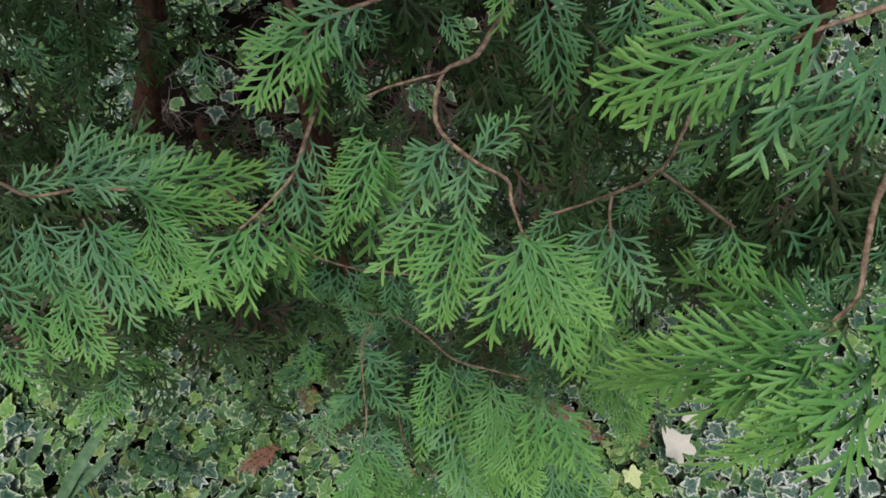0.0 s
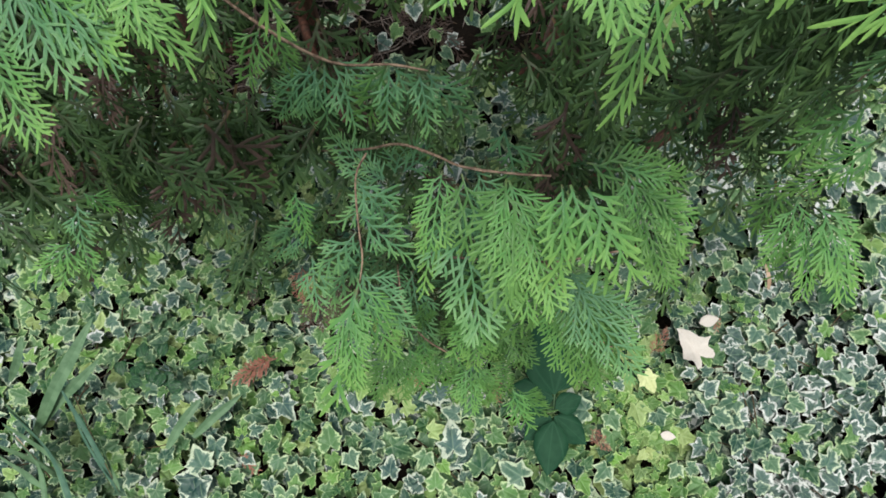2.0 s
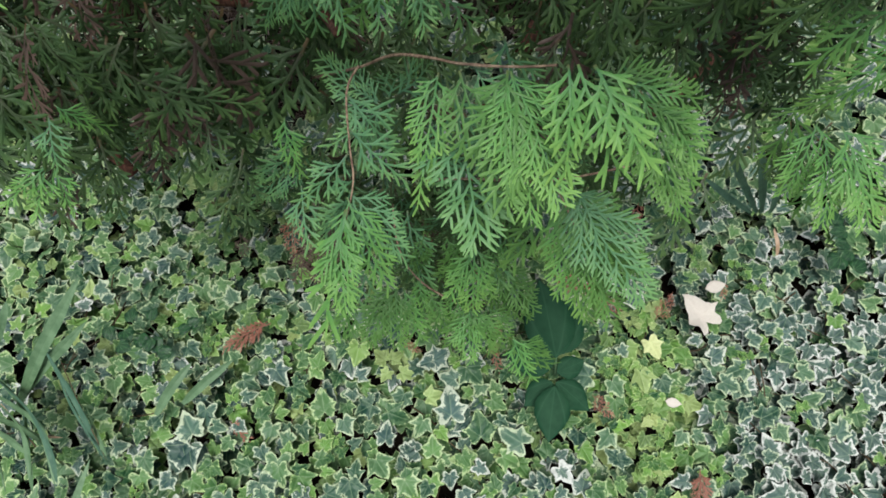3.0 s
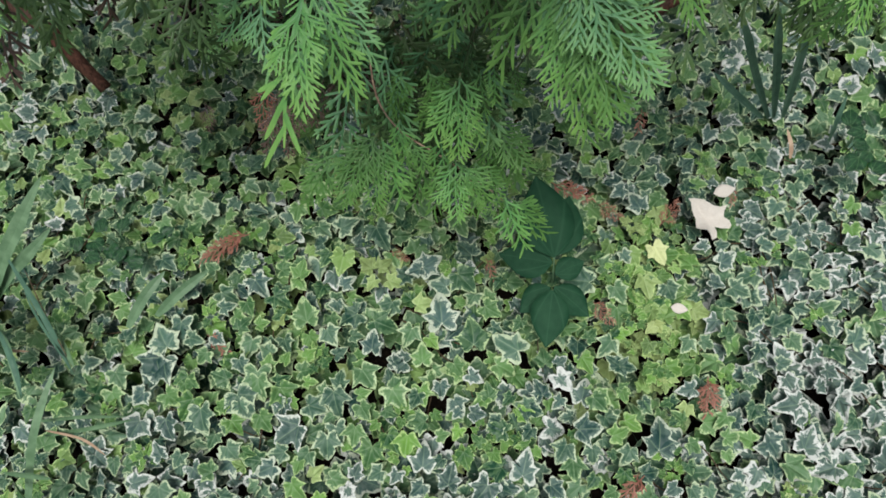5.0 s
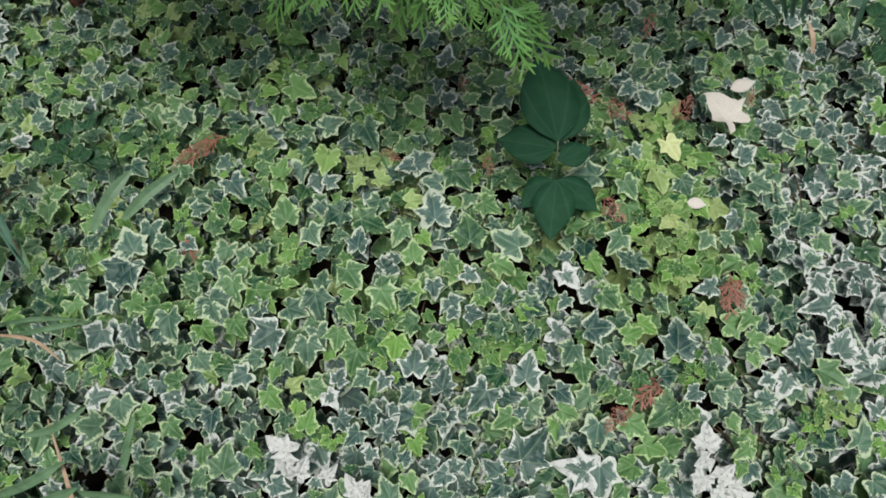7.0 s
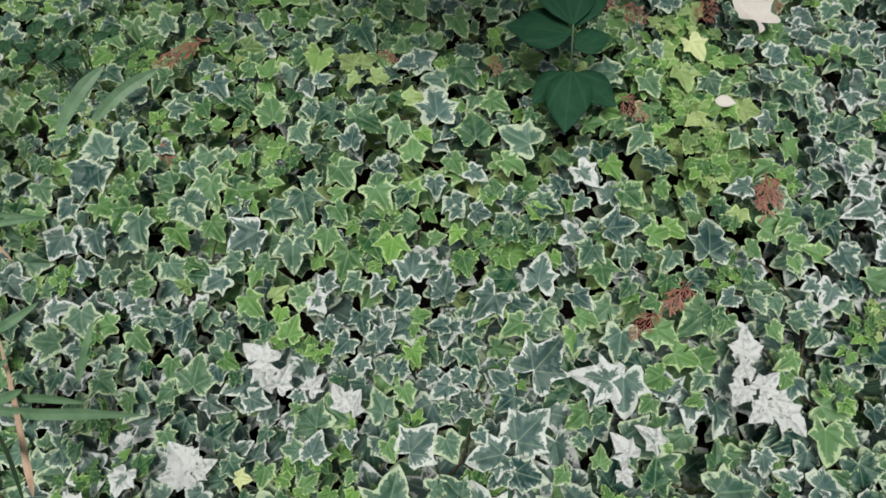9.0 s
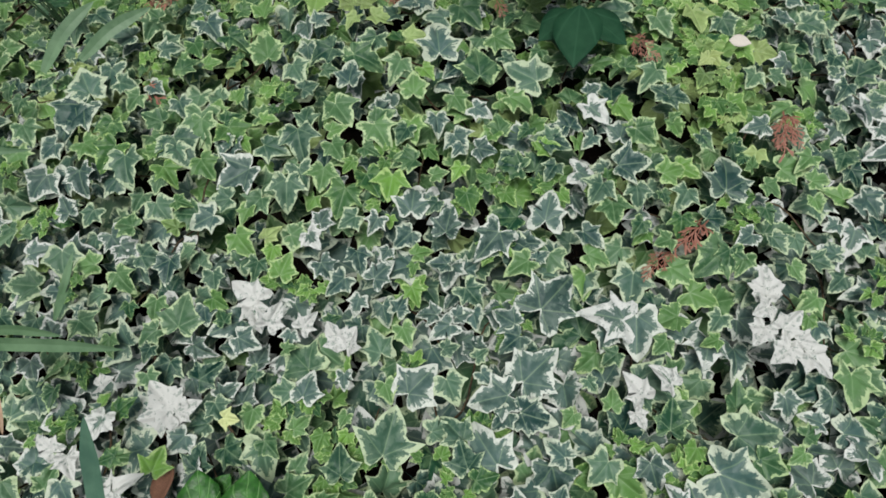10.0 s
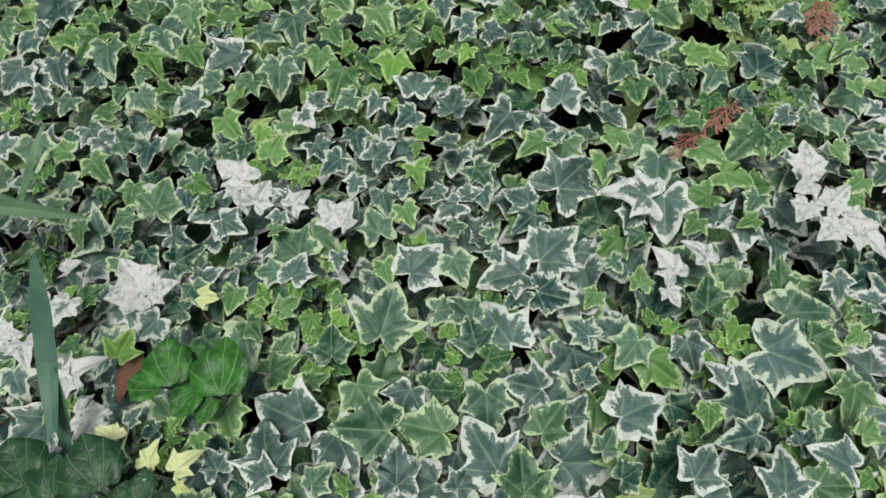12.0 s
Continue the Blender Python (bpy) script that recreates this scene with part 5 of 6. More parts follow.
IVY_ROW_R = [
    (0.059, 0.147, 0.022, -60, 0.3),
    (0.578, 0.147, 0.022, -124, 0.9),
    (0.007, 0.151, 0.028, 89, 0.4),
    (-0.401, 0.154, 0.034, -98, 0.2),
    (-0.277, 0.155, 0.039, -94, 0.6),
    (0.412, 0.157, 0.013, -54, -0.05),
    (-0.163, 0.159, 0.016, 32, 0.05),
    (-0.453, 0.160, 0.037, 109, 1),
    (0.169, 0.162, 0.040, 147, 0.85),
    (0.480, 0.166, 0.021, -28, 0.7),
    (0.390, 0.166, 0.021, -122, -0.1),
    (0.568, 0.166, 0.012, 125, 0.9),
    (-0.231, 0.167, 0.016, 55, 0.1),
    (0.461, 0.169, 0.023, -130, 0.7),
    (-0.540, 0.171, 0.027, -63, 0.6),
    (0.523, 0.172, 0.023, 56, 0.4),
    (-0.191, 0.172, 0.018, 44, 0.1),
    (0.326, 0.172, 0.029, -131, 0.7),
    (-0.140, 0.173, 0.019, 28, 0.8),
]
IVY_ROW_S = [
    (0.285, 0.176, 0.019, 42, 0.3),
    (-0.311, 0.176, 0.024, -66, 0.9),
    (0.095, 0.177, 0.038, 92, 0.4),
    (-0.078, 0.177, 0.029, 82, 1),
    (-0.449, 0.190, 0.054, -127, 1),
    (0.020, 0.192, 0.020, -54, -0.05),
    (-0.369, 0.193, 0.023, -133, 0.5),
    (0.402, 0.194, 0.016, -144, -0.2),
    (0.405, 0.199, 0.016, -63, -0.2),
    (-0.113, 0.204, 0.017, -5, 0.6),
    (0.128, 0.206, 0.019, -32, 0.8),
    (-0.446, 0.207, 0.039, 114, 0.9),
    (-0.008, 0.211, 0.029, -116, 0.6),
    (0.178, 0.213, 0.019, -133, 0.4),
    (0.043, 0.215, 0.043, 92, 1),
    (-0.553, 0.217, 0.021, -108, 0.5),
    (-0.157, 0.218, 0.027, -62, 0.8),
    (-0.406, 0.222, 0.024, -18, 0.8),
    (-0.074, 0.228, 0.036, -26, 0.4),
]
IVY_ROW_T = [
    (-0.529, 0.228, 0.024, 51, 0.7),
    (-0.315, 0.230, 0.024, 47, 0.4),
    (-0.192, 0.234, 0.036, 99, 0.4),
    (-0.282, 0.235, 0.018, 12, 0.2),
    (0.118, 0.241, 0.026, -36, 0.3),
    (-0.103, 0.242, 0.032, -157, 0.7),
    (0.489, 0.244, 0.015, -163, 0.6),
    (0.001, 0.251, 0.026, 12, -0.15),
    (-0.425, 0.253, 0.036, -96, 0.9),
    (0.551, 0.256, 0.030, -24, 0.8),
    (-0.043, 0.260, 0.031, -115, 0.7),
    (0.437, 0.265, 0.026, -71, 0.7),
    (0.344, 0.265, 0.028, -62, 0.6),
    (-0.351, 0.271, 0.022, 8, 0.9),
    (0.518, 0.271, 0.022, -30, 1.1),
    (0.303, 0.275, 0.038, 169, 0.8),
    (-0.304, 0.278, 0.023, -64, 0.2),
    (0.399, 0.280, 0.031, -82, -0.15),
    (0.054, 0.281, 0.027, 164, 0.9),
]
IVY_ROW_U = [
    (-0.254, 0.286, 0.029, -34, 0.3),
    (0.399, 0.294, 0.015, -159, -0.1),
    (-0.130, 0.295, 0.023, 38, 1),
    (0.455, 0.299, 0.016, -43, -0.1),
    (-0.048, 0.299, 0.023, -17, -0.15),
    (-0.072, 0.303, 0.020, -131, -0.15),
    (0.075, 0.303, 0.036, -48, 0.5),
    (0.542, 0.303, 0.029, 29, 1.1),
    (0.679, 0.303, 0.030, 16, 0.7),
    (-0.405, 0.312, 0.031, 180, 0.9),
    (0.579, 0.314, 0.018, -22, 0),
    (0.010, 0.317, 0.023, -168, 1),
    (-0.209, 0.319, 0.026, 73, 0.2),
    (0.014, 0.319, 0.032, 32, 1),
    (-0.292, 0.320, 0.033, -55, 1),
    (-0.077, 0.324, 0.025, 136, -0.15),
    (-0.065, 0.325, 0.022, 32, -0.15),
    (-0.484, 0.326, 0.018, 7, 0.6),
    (0.369, 0.328, 0.020, -56, 0.9),
]
IVY_ROW_V = [
    (-0.244, 0.334, 0.027, 15, 0.3),
    (0.628, 0.336, 0.024, 8, 0.9),
    (0.427, 0.338, 0.030, -64, -0.45),
    (0.527, 0.341, 0.019, -167, 1.2),
    (-0.371, 0.346, 0.020, 143, 0.5),
    (0.466, 0.350, 0.016, 19, -0.1),
    (-0.129, 0.357, 0.033, -105, -0.1),
    (-0.156, 0.361, 0.024, -121, 0.3),
    (-0.301, 0.361, 0.021, -152, 0.9),
    (-0.123, 0.362, 0.019, -22, -0.1),
    (-0.483, 0.381, 0.029, -40, 0.8),
    (-0.704, 0.382, 0.022, 158, 0.9),
    (0.443, 0.398, 0.026, 41, -0.15),
    (-0.070, 0.406, 0.038, -66, 0.7),
    (-0.137, 0.409, 0.032, 29, 0.8),
    (0.130, 0.414, 0.021, 31, 0.6),
    (0.078, 0.417, 0.033, -65, 0.4),
    (0.420, 0.417, 0.029, 118, 1),
    (0.684, 0.423, 0.029, -126, 0.9),
]
IVY_ROW_W = [
    (0.108, 0.447, 0.022, 30, 0.5),
    (0.014, 0.447, 0.030, -59, 0.5),
    (-0.036, 0.453, 0.028, -64, 0.5),
    (0.396, 0.462, 0.023, -149, 1),
    (-0.496, 0.463, 0.026, -46, 0.5),
    (-0.220, 0.467, 0.027, -101, 0.3),
    (0.391, 0.476, 0.024, 175, 1),
    (-0.503, 0.499, 0.026, -140, 0.9),
    (-0.679, 0.502, 0.022, 177, 0.9),
    (-0.434, 0.508, 0.025, 13, 0.5),
    (0.521, 0.508, 0.024, 31, 0.9),
    (-0.204, 0.518, 0.039, -30, 0.3),
    (-0.332, 0.531, 0.025, -33, 0.7),
    (-0.635, 0.532, 0.022, 27, 0.7),
    (-0.703, 0.533, 0.031, -169, 0.9),
    (-0.328, 0.568, 0.031, 36, 0.6),
    (-0.564, 0.576, 0.027, -126, 1),
    (-0.460, 0.601, 0.021, -153, 0.7),
    (-0.725, 0.634, 0.023, -20, 0.3),
]
IVY_ROW_X = [
    (-0.752, 0.663, 0.028, -36, 0.4),
]
PLACED = IVY_ROW_A + IVY_ROW_B + IVY_ROW_C + IVY_ROW_D + IVY_ROW_E + IVY_ROW_F + IVY_ROW_G + IVY_ROW_H + IVY_ROW_I + IVY_ROW_J + IVY_ROW_K + IVY_ROW_L + IVY_ROW_M + IVY_ROW_N + IVY_ROW_O + IVY_ROW_P + IVY_ROW_Q + IVY_ROW_R + IVY_ROW_S + IVY_ROW_T + IVY_ROW_U + IVY_ROW_V + IVY_ROW_W + IVY_ROW_X
ivy_rng = random.Random(21)
LEAF_PARTS = 290
for x, y, size, heading, tone in PLACED[:LEAF_PARTS]:
    if tone > 1.6:
        size *= 1.12
    child("leaf", leaf_mesh(ivy_rng.randrange(14), tone), ivy,
          ivy_pose(x, y, lie(x, y) + (0.040 if tone < -0.2 else 0.034 if tone > 1.6 else 0.024), size * (1.35 if tone < -0.4 else 1.25 if size < 0.03 else 1.08), heading, ivy_rng.uniform(-6, 6) + (14 if tone > 1.6 else 0), ivy_rng.uniform(-15, 15) * (1.7 if tone > 1.6 else 1.0)))

# patches of another tone: x, y, radius, tone, leaf size
PATCHES = [
    (0.05, -0.12, 0.16, 1.15, 1.15), (0.02, -0.32, 0.22, 0.95, 1.3), (0.35, -0.25, 0.18, 0.9, 1.2), (-0.20, -0.13, 0.12, 1.3, 1.1),
    (-0.32, -0.28, 0.12, 1.3, 1.2), (0.50, -0.06, 0.10, 1.25, 1.15), (0.38, -0.16, 0.07, 1.5, 1.05), (-0.45, 0.0, 0.12, 1.2, 1.0),
    (-0.5, 0.22, 0.2, 0.55, 1.0), (0.80, 0.20, 0.20, 1.5, 1.05), (0.42, 0.33, 0.07, -0.35, 0.9), (0.41, 0.22, 0.08, -0.25, 0.8),
]
PATCHES += [
    (-0.08, 0.06, 0.14, 0.25, 0.85), (0.10, 0.30, 0.20, 0.5, 1.0), (-0.25, 0.30, 0.16, 0.35, 0.95), (-0.45, 0.65, 0.25, 0.3, 1.0),
    (0.42, 0.08, 0.08, 0.0, 0.8), (0.60, 0.60, 0.25, 0.7, 0.95), (0.62, -0.05, 0.12, 1.2, 1.1), (-0.12, -0.27, 0.07, 0.15, 0.9),
    (0.25, 0.0, 0.10, 0.55, 0.95), (0.06, 0.02, 0.06, 0.95, 0.9), (-0.08, -0.14, 0.09, 1.5, 1.15),
]


def character(x, y):
    """Tone and size of the leaves at a place."""
    tone, size, total = 0.60 * 0.25, 0.25, 0.25
    for px, py, r, t, s in PATCHES:
        w = math.exp(-((x - px) ** 2 + (y - py) ** 2) / (r * r))
        tone, size, total = tone + w * t, size + w * s, total + w
    return tone / total, size / total


LITTER = [(-0.45, 1.22, 0.26), (-0.55, 1.5, 0.36), (0.15, 1.55, 0.35), (-0.2, 1.35, 0.25)]


def bare(x, y):
    return any((x - cx) ** 2 + (y - cy) ** 2 < (r * (1 + 0.3 * noise.noise(Vector((x * 5, y * 5, 7))))) ** 2 for cx, cy, r in LITTER)


def scatter_leaves():
    """Places for the leaves that fill the carpet, in three layers."""
    rows = []
    placed = np.array([(r[0] + 0.4 * r[2] * math.cos(radians(r[3])), r[1] + 0.4 * r[2] * math.sin(radians(r[3])), r[2]) for r in PLACED])
    edge_noise = lambda x, y: 0.35 * noise.noise(Vector((x * 1.3, y * 1.3, 5.0))) + 0.12 * noise.noise(Vector((x * 6, y * 6, 8.0)))
    for layer, gap in ((0, 0.085), (1, 0.047), (2, 0.0250)):
        y = -1.5
        while y < 2.9:
            near = -0.75 < y < 1.0
            x = -2.1
            while x < 2.1:
                step = gap * (1.0 if near and abs(x) < 0.95 else 1.3 if y < 1.7 and abs(x) < 1.3 else 2.1)
                px, py = x + ivy_rng.uniform(-0.6, 0.6) * step, y + ivy_rng.uniform(-0.6, 0.6) * step
                x += step
                if ((px / 1.9) ** 2) ** 2 + (((py - 0.7) / 1.95) ** 2) ** 2 > (1.0 + edge_noise(px, py)) ** 4:
                    continue
                if bare(px, py) and ivy_rng.random() < 0.85:
                    continue
                tone, size = character(px, py)
                tone += ivy_rng.gauss(0, 0.40)
                if layer == 2:
                    d = np.hypot(placed[:, 0] - px, placed[:, 1] - py)
                    if (d < placed[:, 2] * 0.55).any() or ivy_rng.random() < 0.05:
                        continue
                if ivy_rng.random() < 0.025:
                    tone = 1.3 if tone > 0.8 else -0.1
                size *= 0.0365 * (1.0 if step < 0.03 else 1.35) * ivy_rng.uniform(0.68, 1.2) * (1.0 if tone > 0.3 else 0.9)
                heading = ivy_rng.gauss(-90, 85)
                z = lie(px, py) + (ivy_rng.uniform(-0.105, -0.09), ivy_rng.uniform(-0.095, -0.065), ivy_rng.uniform(-0.046, 0.010))[layer]
                rows.append((px, py, z, size, heading, ivy_rng.gauss(0, 15), ivy_rng.gauss(0, 15), min(max(tone, -0.16), 1.42), layer))
            y += gap * (1.0 if near else 1.4)
    return rows


ROWS_OF_LEAVES = scatter_leaves()

SHOOTS = [(-0.026, 0.004, 0), (0.067, -0.002, 0), (-0.088, -0.281, 0), (-0.044, -0.281, 0), (-0.096, -0.301, 0), (0.264, -0.318, 0), (0.281, -0.323, 0), (0.214, -0.290, 0), (-0.339, -0.316, 0), (0.038, -0.327, 0), (0.359, -0.302, 0), (-0.118, -0.093, 0), (-0.160, -0.083, 0), (-0.003, -0.107, 0), (0.583, -0.092, -0.13), (0.594, -0.108, -0.13), (0.612, -0.098, -0.13), (0.597, -0.085, -0.13), (0.571, -0.107, -0.13), (0.414, 0.290, -0.13), (0.396, 0.240, -0.13), (0.406, 0.190, -0.13), (0.372, 0.154, -0.13), (0.432, 0.368, -0.13), (0.410, 0.114, -0.13), (0.401, 0.387, -0.13)]

for _ in range(70):
    SHOOTS.append((ivy_rng.uniform(-0.7, 0.7), ivy_rng.uniform(-0.45, 0.6), 0.0))
for sx, sy, stone in SHOOTS:
    for k in range(ivy_rng.randint(5, 9)):
        a, r = ivy_rng.uniform(0, 360), ivy_rng.uniform(0.004, 0.02)
        ROWS_OF_LEAVES.append((sx + r * math.cos(radians(a)), sy + r * math.sin(radians(a)), lie(sx, sy) + 0.018 - 0.5 * r, ivy_rng.uniform(0.011, 0.019), a, ivy_rng.uniform(-8, 14),
                               ivy_rng.gauss(0, 12), ivy_rng.uniform(-0.05, 0.1) + stone, 2))
# a band of young yellow-green leaves
for _ in range(28):
    along, across = ivy_rng.uniform(0, 1), ivy_rng.gauss(0, 0.022)
    x, y = 0.405 + 0.04 * along + across, 0.12 + 0.29 * along
    ROWS_OF_LEAVES.append((x, y, lie(x, y) + ivy_rng.uniform(0.004, 0.02), ivy_rng.uniform(0.022, 0.036), ivy_rng.gauss(-90, 70), ivy_rng.gauss(0, 10), ivy_rng.gauss(0, 12), ivy_rng.uniform(-0.12, 0.06), 2))
for x, y, size, heading, tone in PLACED[LEAF_PARTS:]:
    ROWS_OF_LEAVES.append((x, y, lie(x, y) + 0.024, size * 1.3, heading, ivy_rng.uniform(-6, 6), ivy_rng.uniform(-15, 15), tone, 2))


def joined_leaves(rows):
    verts, faces, edges, tones, uvs, o = [], [], [], [], [], 0
    for i, (x, y, z, size, heading, pitch, roll, tone, layer) in enumerate(rows):
        v, f, e, u = SHAPES[i % 14] if y < 0.75 and abs(x) < 0.9 and layer == 2 else COARSE[i % 6]
        m = np.array(ivy_pose(x, y, z, size, heading, pitch, roll))
        verts.append(v @ m[:3, :3].T + m[:3, 3])
        faces.extend([tuple(k + o for k in q) for q in f])
        edges.append(e)
        tones.append(np.full(len(v), tone))
        uvs.append(u)
        o += len(v)
    return mesh_of("leaves", np.concatenate(verts).tolist(), faces, IVY, [("edge", np.concatenate(edges)), ("tone", np.concatenate(tones))], np.concatenate(uvs))


tagged(child("leaves", joined_leaves(ROWS_OF_LEAVES), ivy), "mingled small variegated ivy leaves", kind="stuff")


def vines():
    verts, faces, rng = [], [], random.Random(3)
    for _ in range(170):
        x, y = rng.uniform(-0.9, 0.9), rng.uniform(-0.6, 1.4)
        a, pts = rng.uniform(0, 6.3), []
        for k in range(5):
            pts.append((x, y, lie(x, y) - rng.uniform(0.012, 0.045)))
            x, y, a = x + 0.05 * math.cos(a), y + 0.05 * math.sin(a), a + rng.uniform(-0.7, 0.7)
        v, f = tube(pts, 0.0016, 0.001, 5, 0.2, 3)
        o = len(verts)
        verts += v
        faces += [tuple(i + o for i in q) for q in f]
    return mesh_of("vines", verts, faces, VINE)


tagged(child("vines", vines(), ivy), "thin brown creeping ivy stems", kind="stuff")


# ---- fallen bits of cypress and leaf litter ----
def fallen(x, y, heading, size, which, label, lift=0.014):
    me = WITHERED[which][1]
    ob = new("dead_frond", me)
    ob.matrix_basis = leaf_pose(x, y, lie(x, y) + lift, size / WITHERED[which][0], heading, 8, 20)
    return tagged(ob, label, "dead frond", "fallen fronds")


RUST, RED, DARK = "rust-brown withered cypress frond lying on the ivy", "reddish dead cypress frond sunk between ivy leaves", "dark brown dead cypress frond among the ivy"
TUFT, ORANGE = "pinkish-brown dead cypress tuft standing in the ivy", "orange-brown dead cypress frond on the ivy"
for fx, fy, heading, size, which, label, lift in (
        (-0.310, 0.414, -160, 0.105, 1, RUST, 0.026), (-0.318, 0.420, -150, 0.080, 0, RUST, 0.024), (-0.322, 0.402, -171, 0.080, 2, RUST, 0.030),
        (0.264, 0.490, -34, 0.080, 1, RED, 0.012), (0.285, 0.474, -18, 0.060, 0, RED, 0.010), (0.344, 0.437, -44, 0.055, 2, RED, 0.010),
        (0.306, 0.243, -61, 0.052, 2, DARK, 0.012), (0.612, 0.463, -100, 0.035, 0, DARK, 0.012)):
    fallen(fx, fy, heading, size, which, label, lift)
for fx, fy, heading, size, which, label, lift in (
        (0.479, 0.106, -100, 0.062, 0, TUFT, 0.026), (0.474, 0.100, -80, 0.050, 1, TUFT, 0.030), (0.482, 0.098, -124, 0.050, 2, TUFT, 0.028),
        (0.352, -0.042, -143, 0.066, 0, ORANGE, 0.026), (0.345, -0.038, -128, 0.045, 1, ORANGE, 0.024), (0.305, -0.075, -150, 0.050, 2, ORANGE, 0.022),
        (0.449, 0.382, 37, 0.066, 2, ORANGE, 0.022), (-0.382, 0.230, -44, 0.055, 0, DARK, 0.004), (0.471, 0.654, -106, 0.052, 0, TUFT, 0.022),
        (-0.045, 0.361, -35, 0.038, 1, DARK, 0.010), (0.127, 0.335, -72, 0.040, 0, DARK, 0.010), (0.100, 0.514, -81, 0.035, 2, RED, 0.014)):
    fallen(fx, fy, heading, size, which, label, lift)


def litter():
    """Dry fronds on the bare soil beneath the cypress."""
    rng, poses = random.Random(9), []
    for _ in range(130):
        cx, cy, r = rng.choice(LITTER)
        x, y = cx + rng.uniform(-1, 1) * r, cy + rng.uniform(-1, 1) * r
        poses.append(leaf_pose(x, y, lie(x, y) - 0.06, rng.uniform(0.8, 1.3), rng.uniform(0, 360), rng.uniform(-15, 15), rng.uniform(-40, 40)))
    return joined_sprays("leaf_litter", poses, [raw(me) for _, me in DECAYED], DULL)


def sticks():
    """Pale dry sticks among the litter."""
    rng, verts, faces = random.Random(19), [], []
    for _ in range(230):
        cx, cy, r = rng.choice(LITTER)
        x, y, a, ln = cx + rng.uniform(-1, 1) * r, cy + rng.uniform(-1, 1) * r, rng.uniform(0, 6.3), rng.uniform(0.04, 0.14)
        z = lie(x, y) - rng.uniform(0.02, 0.06)
        pts = [(x + ln * t * math.cos(a + 0.4 * t), y + ln * t * math.sin(a + 0.4 * t), z + rng.uniform(-0.012, 0.02)) for t in (0, 0.5, 1)]
        v, f = tube(pts, rng.uniform(0.0012, 0.003), 0.001, 5, 0.3, 3)
        o = len(verts)
        verts += v
        faces += [tuple(i + o for i in q) for q in f]
    return mesh_of("fallen_sticks", verts, faces, STICK)


tagged(new("fallen_sticks", sticks()), "pale dry sticks scattered on the soil", "sticks", kind="stuff")
tagged(new("leaf_litter", litter()), "brown withered cypress fronds covering bare soil", "leaf litter", kind="stuff")


def curled_leaf(seed, slim=0.7, curl=0.25, n=7, rounded=False):
    """A pointed oval blade with a fold and curled sides, y = 0 to 1, with thickness."""
    rng = random.Random(seed)
    verts, faces, uvs = [], [], []
    for side in (1, -1):
        for i in range(n + 1):
            t = i / n
            w = 0.5 * slim * (math.sin(math.pi * min(1, t * 1.02) ** 0.8) ** 0.85 if 0 < t < 1 else 0.02)
            if rounded:
                w = 0.5 * slim * max(0.03, 1 - abs(2 * t - 0.78) ** 2.4) ** 0.5 if t < 0.6 else 0.5 * slim * (1.0 - ((t - 0.39) / 0.63) ** 1.7)
            for k in range(5):
                u = (k - 2) / 2
                z = curl * abs(u) * w + curl * 0.5 * (t - 0.4) ** 2 * -1 + (0.10 if rounded else 0.03) * noise.noise(Vector((u * 1.6, t * 4, seed)))
                verts.append((u * w, t, z + side * 0.006))
                uvs.append((u * w, t))
    m = (n + 1) * 5
    for i in range(n):
        for k in range(4):
            a = i * 5 + k
            faces.append((a, a + 1, a + 6, a + 5))
            faces.append((m + a, m + a + 5, m + a + 6, m + a + 1))
        for k in (0, 4):
            a = i * 5 + k
            q = (a, a + 5, m + a + 5, m + a)
            faces.append(q if k == 0 else q[::-1])
    return verts, faces, uvs


def flat_thing(name, x, y, size, heading, mat, label, category, seed, slim=0.7, lift=0.02, pitch=0, roll=0, group=""):
    v, f, u = curled_leaf(seed, slim)
    ob = new(name, mesh_of(name, v, f, mat, (), u))
    ob.matrix_basis = leaf_pose(x, y, lie(x, y) + lift, size, heading, pitch, roll)
    return tagged(ob, label, category, group)


def bleached(x, y, size, heading, shape, pitch, roll):
    v, f, e, u = SHAPES[shape]
    v = v.copy()
    v[:, 2] += 0.25 * v[:, 0] ** 2 - 0.12 * np.sin(5 * v[:, 1] + 3 * v[:, 0])
    ob = new("dead_leaf", mesh_of("dead_leaf", v, f, PALE, (), u))
    ob.matrix_basis = ivy_pose(x, y, lie(x, y) + 0.034, size, heading, pitch, roll)
    return tagged(ob, "bleached papery white dead leaf lying on the ivy", "dead leaf", "bleached leaves")


bleached(0.546, 0.372, 0.068, 122, 5, 2, 8)
flat_thing("dead_leaf", 0.560, 0.440, 0.042, 10, PALE, "bleached papery white dead leaf lying on the ivy", "dead leaf", 5, 0.6, 0.036, 5, 8, "bleached leaves")
flat_thing("dead_leaf", 0.438, 0.226, 0.030, -15, PALE, "bleached papery white dead leaf lying on the ivy", "dead leaf", 6, 0.6, 0.024, 0, 20, "bleached leaves")
flat_thing("dead_leaf", -0.268, -0.285, 0.050, -108, BROWN, "dull brown dead leaf between ivy stems", "dead leaf", 4, 0.6, 0.008, 0, 24)


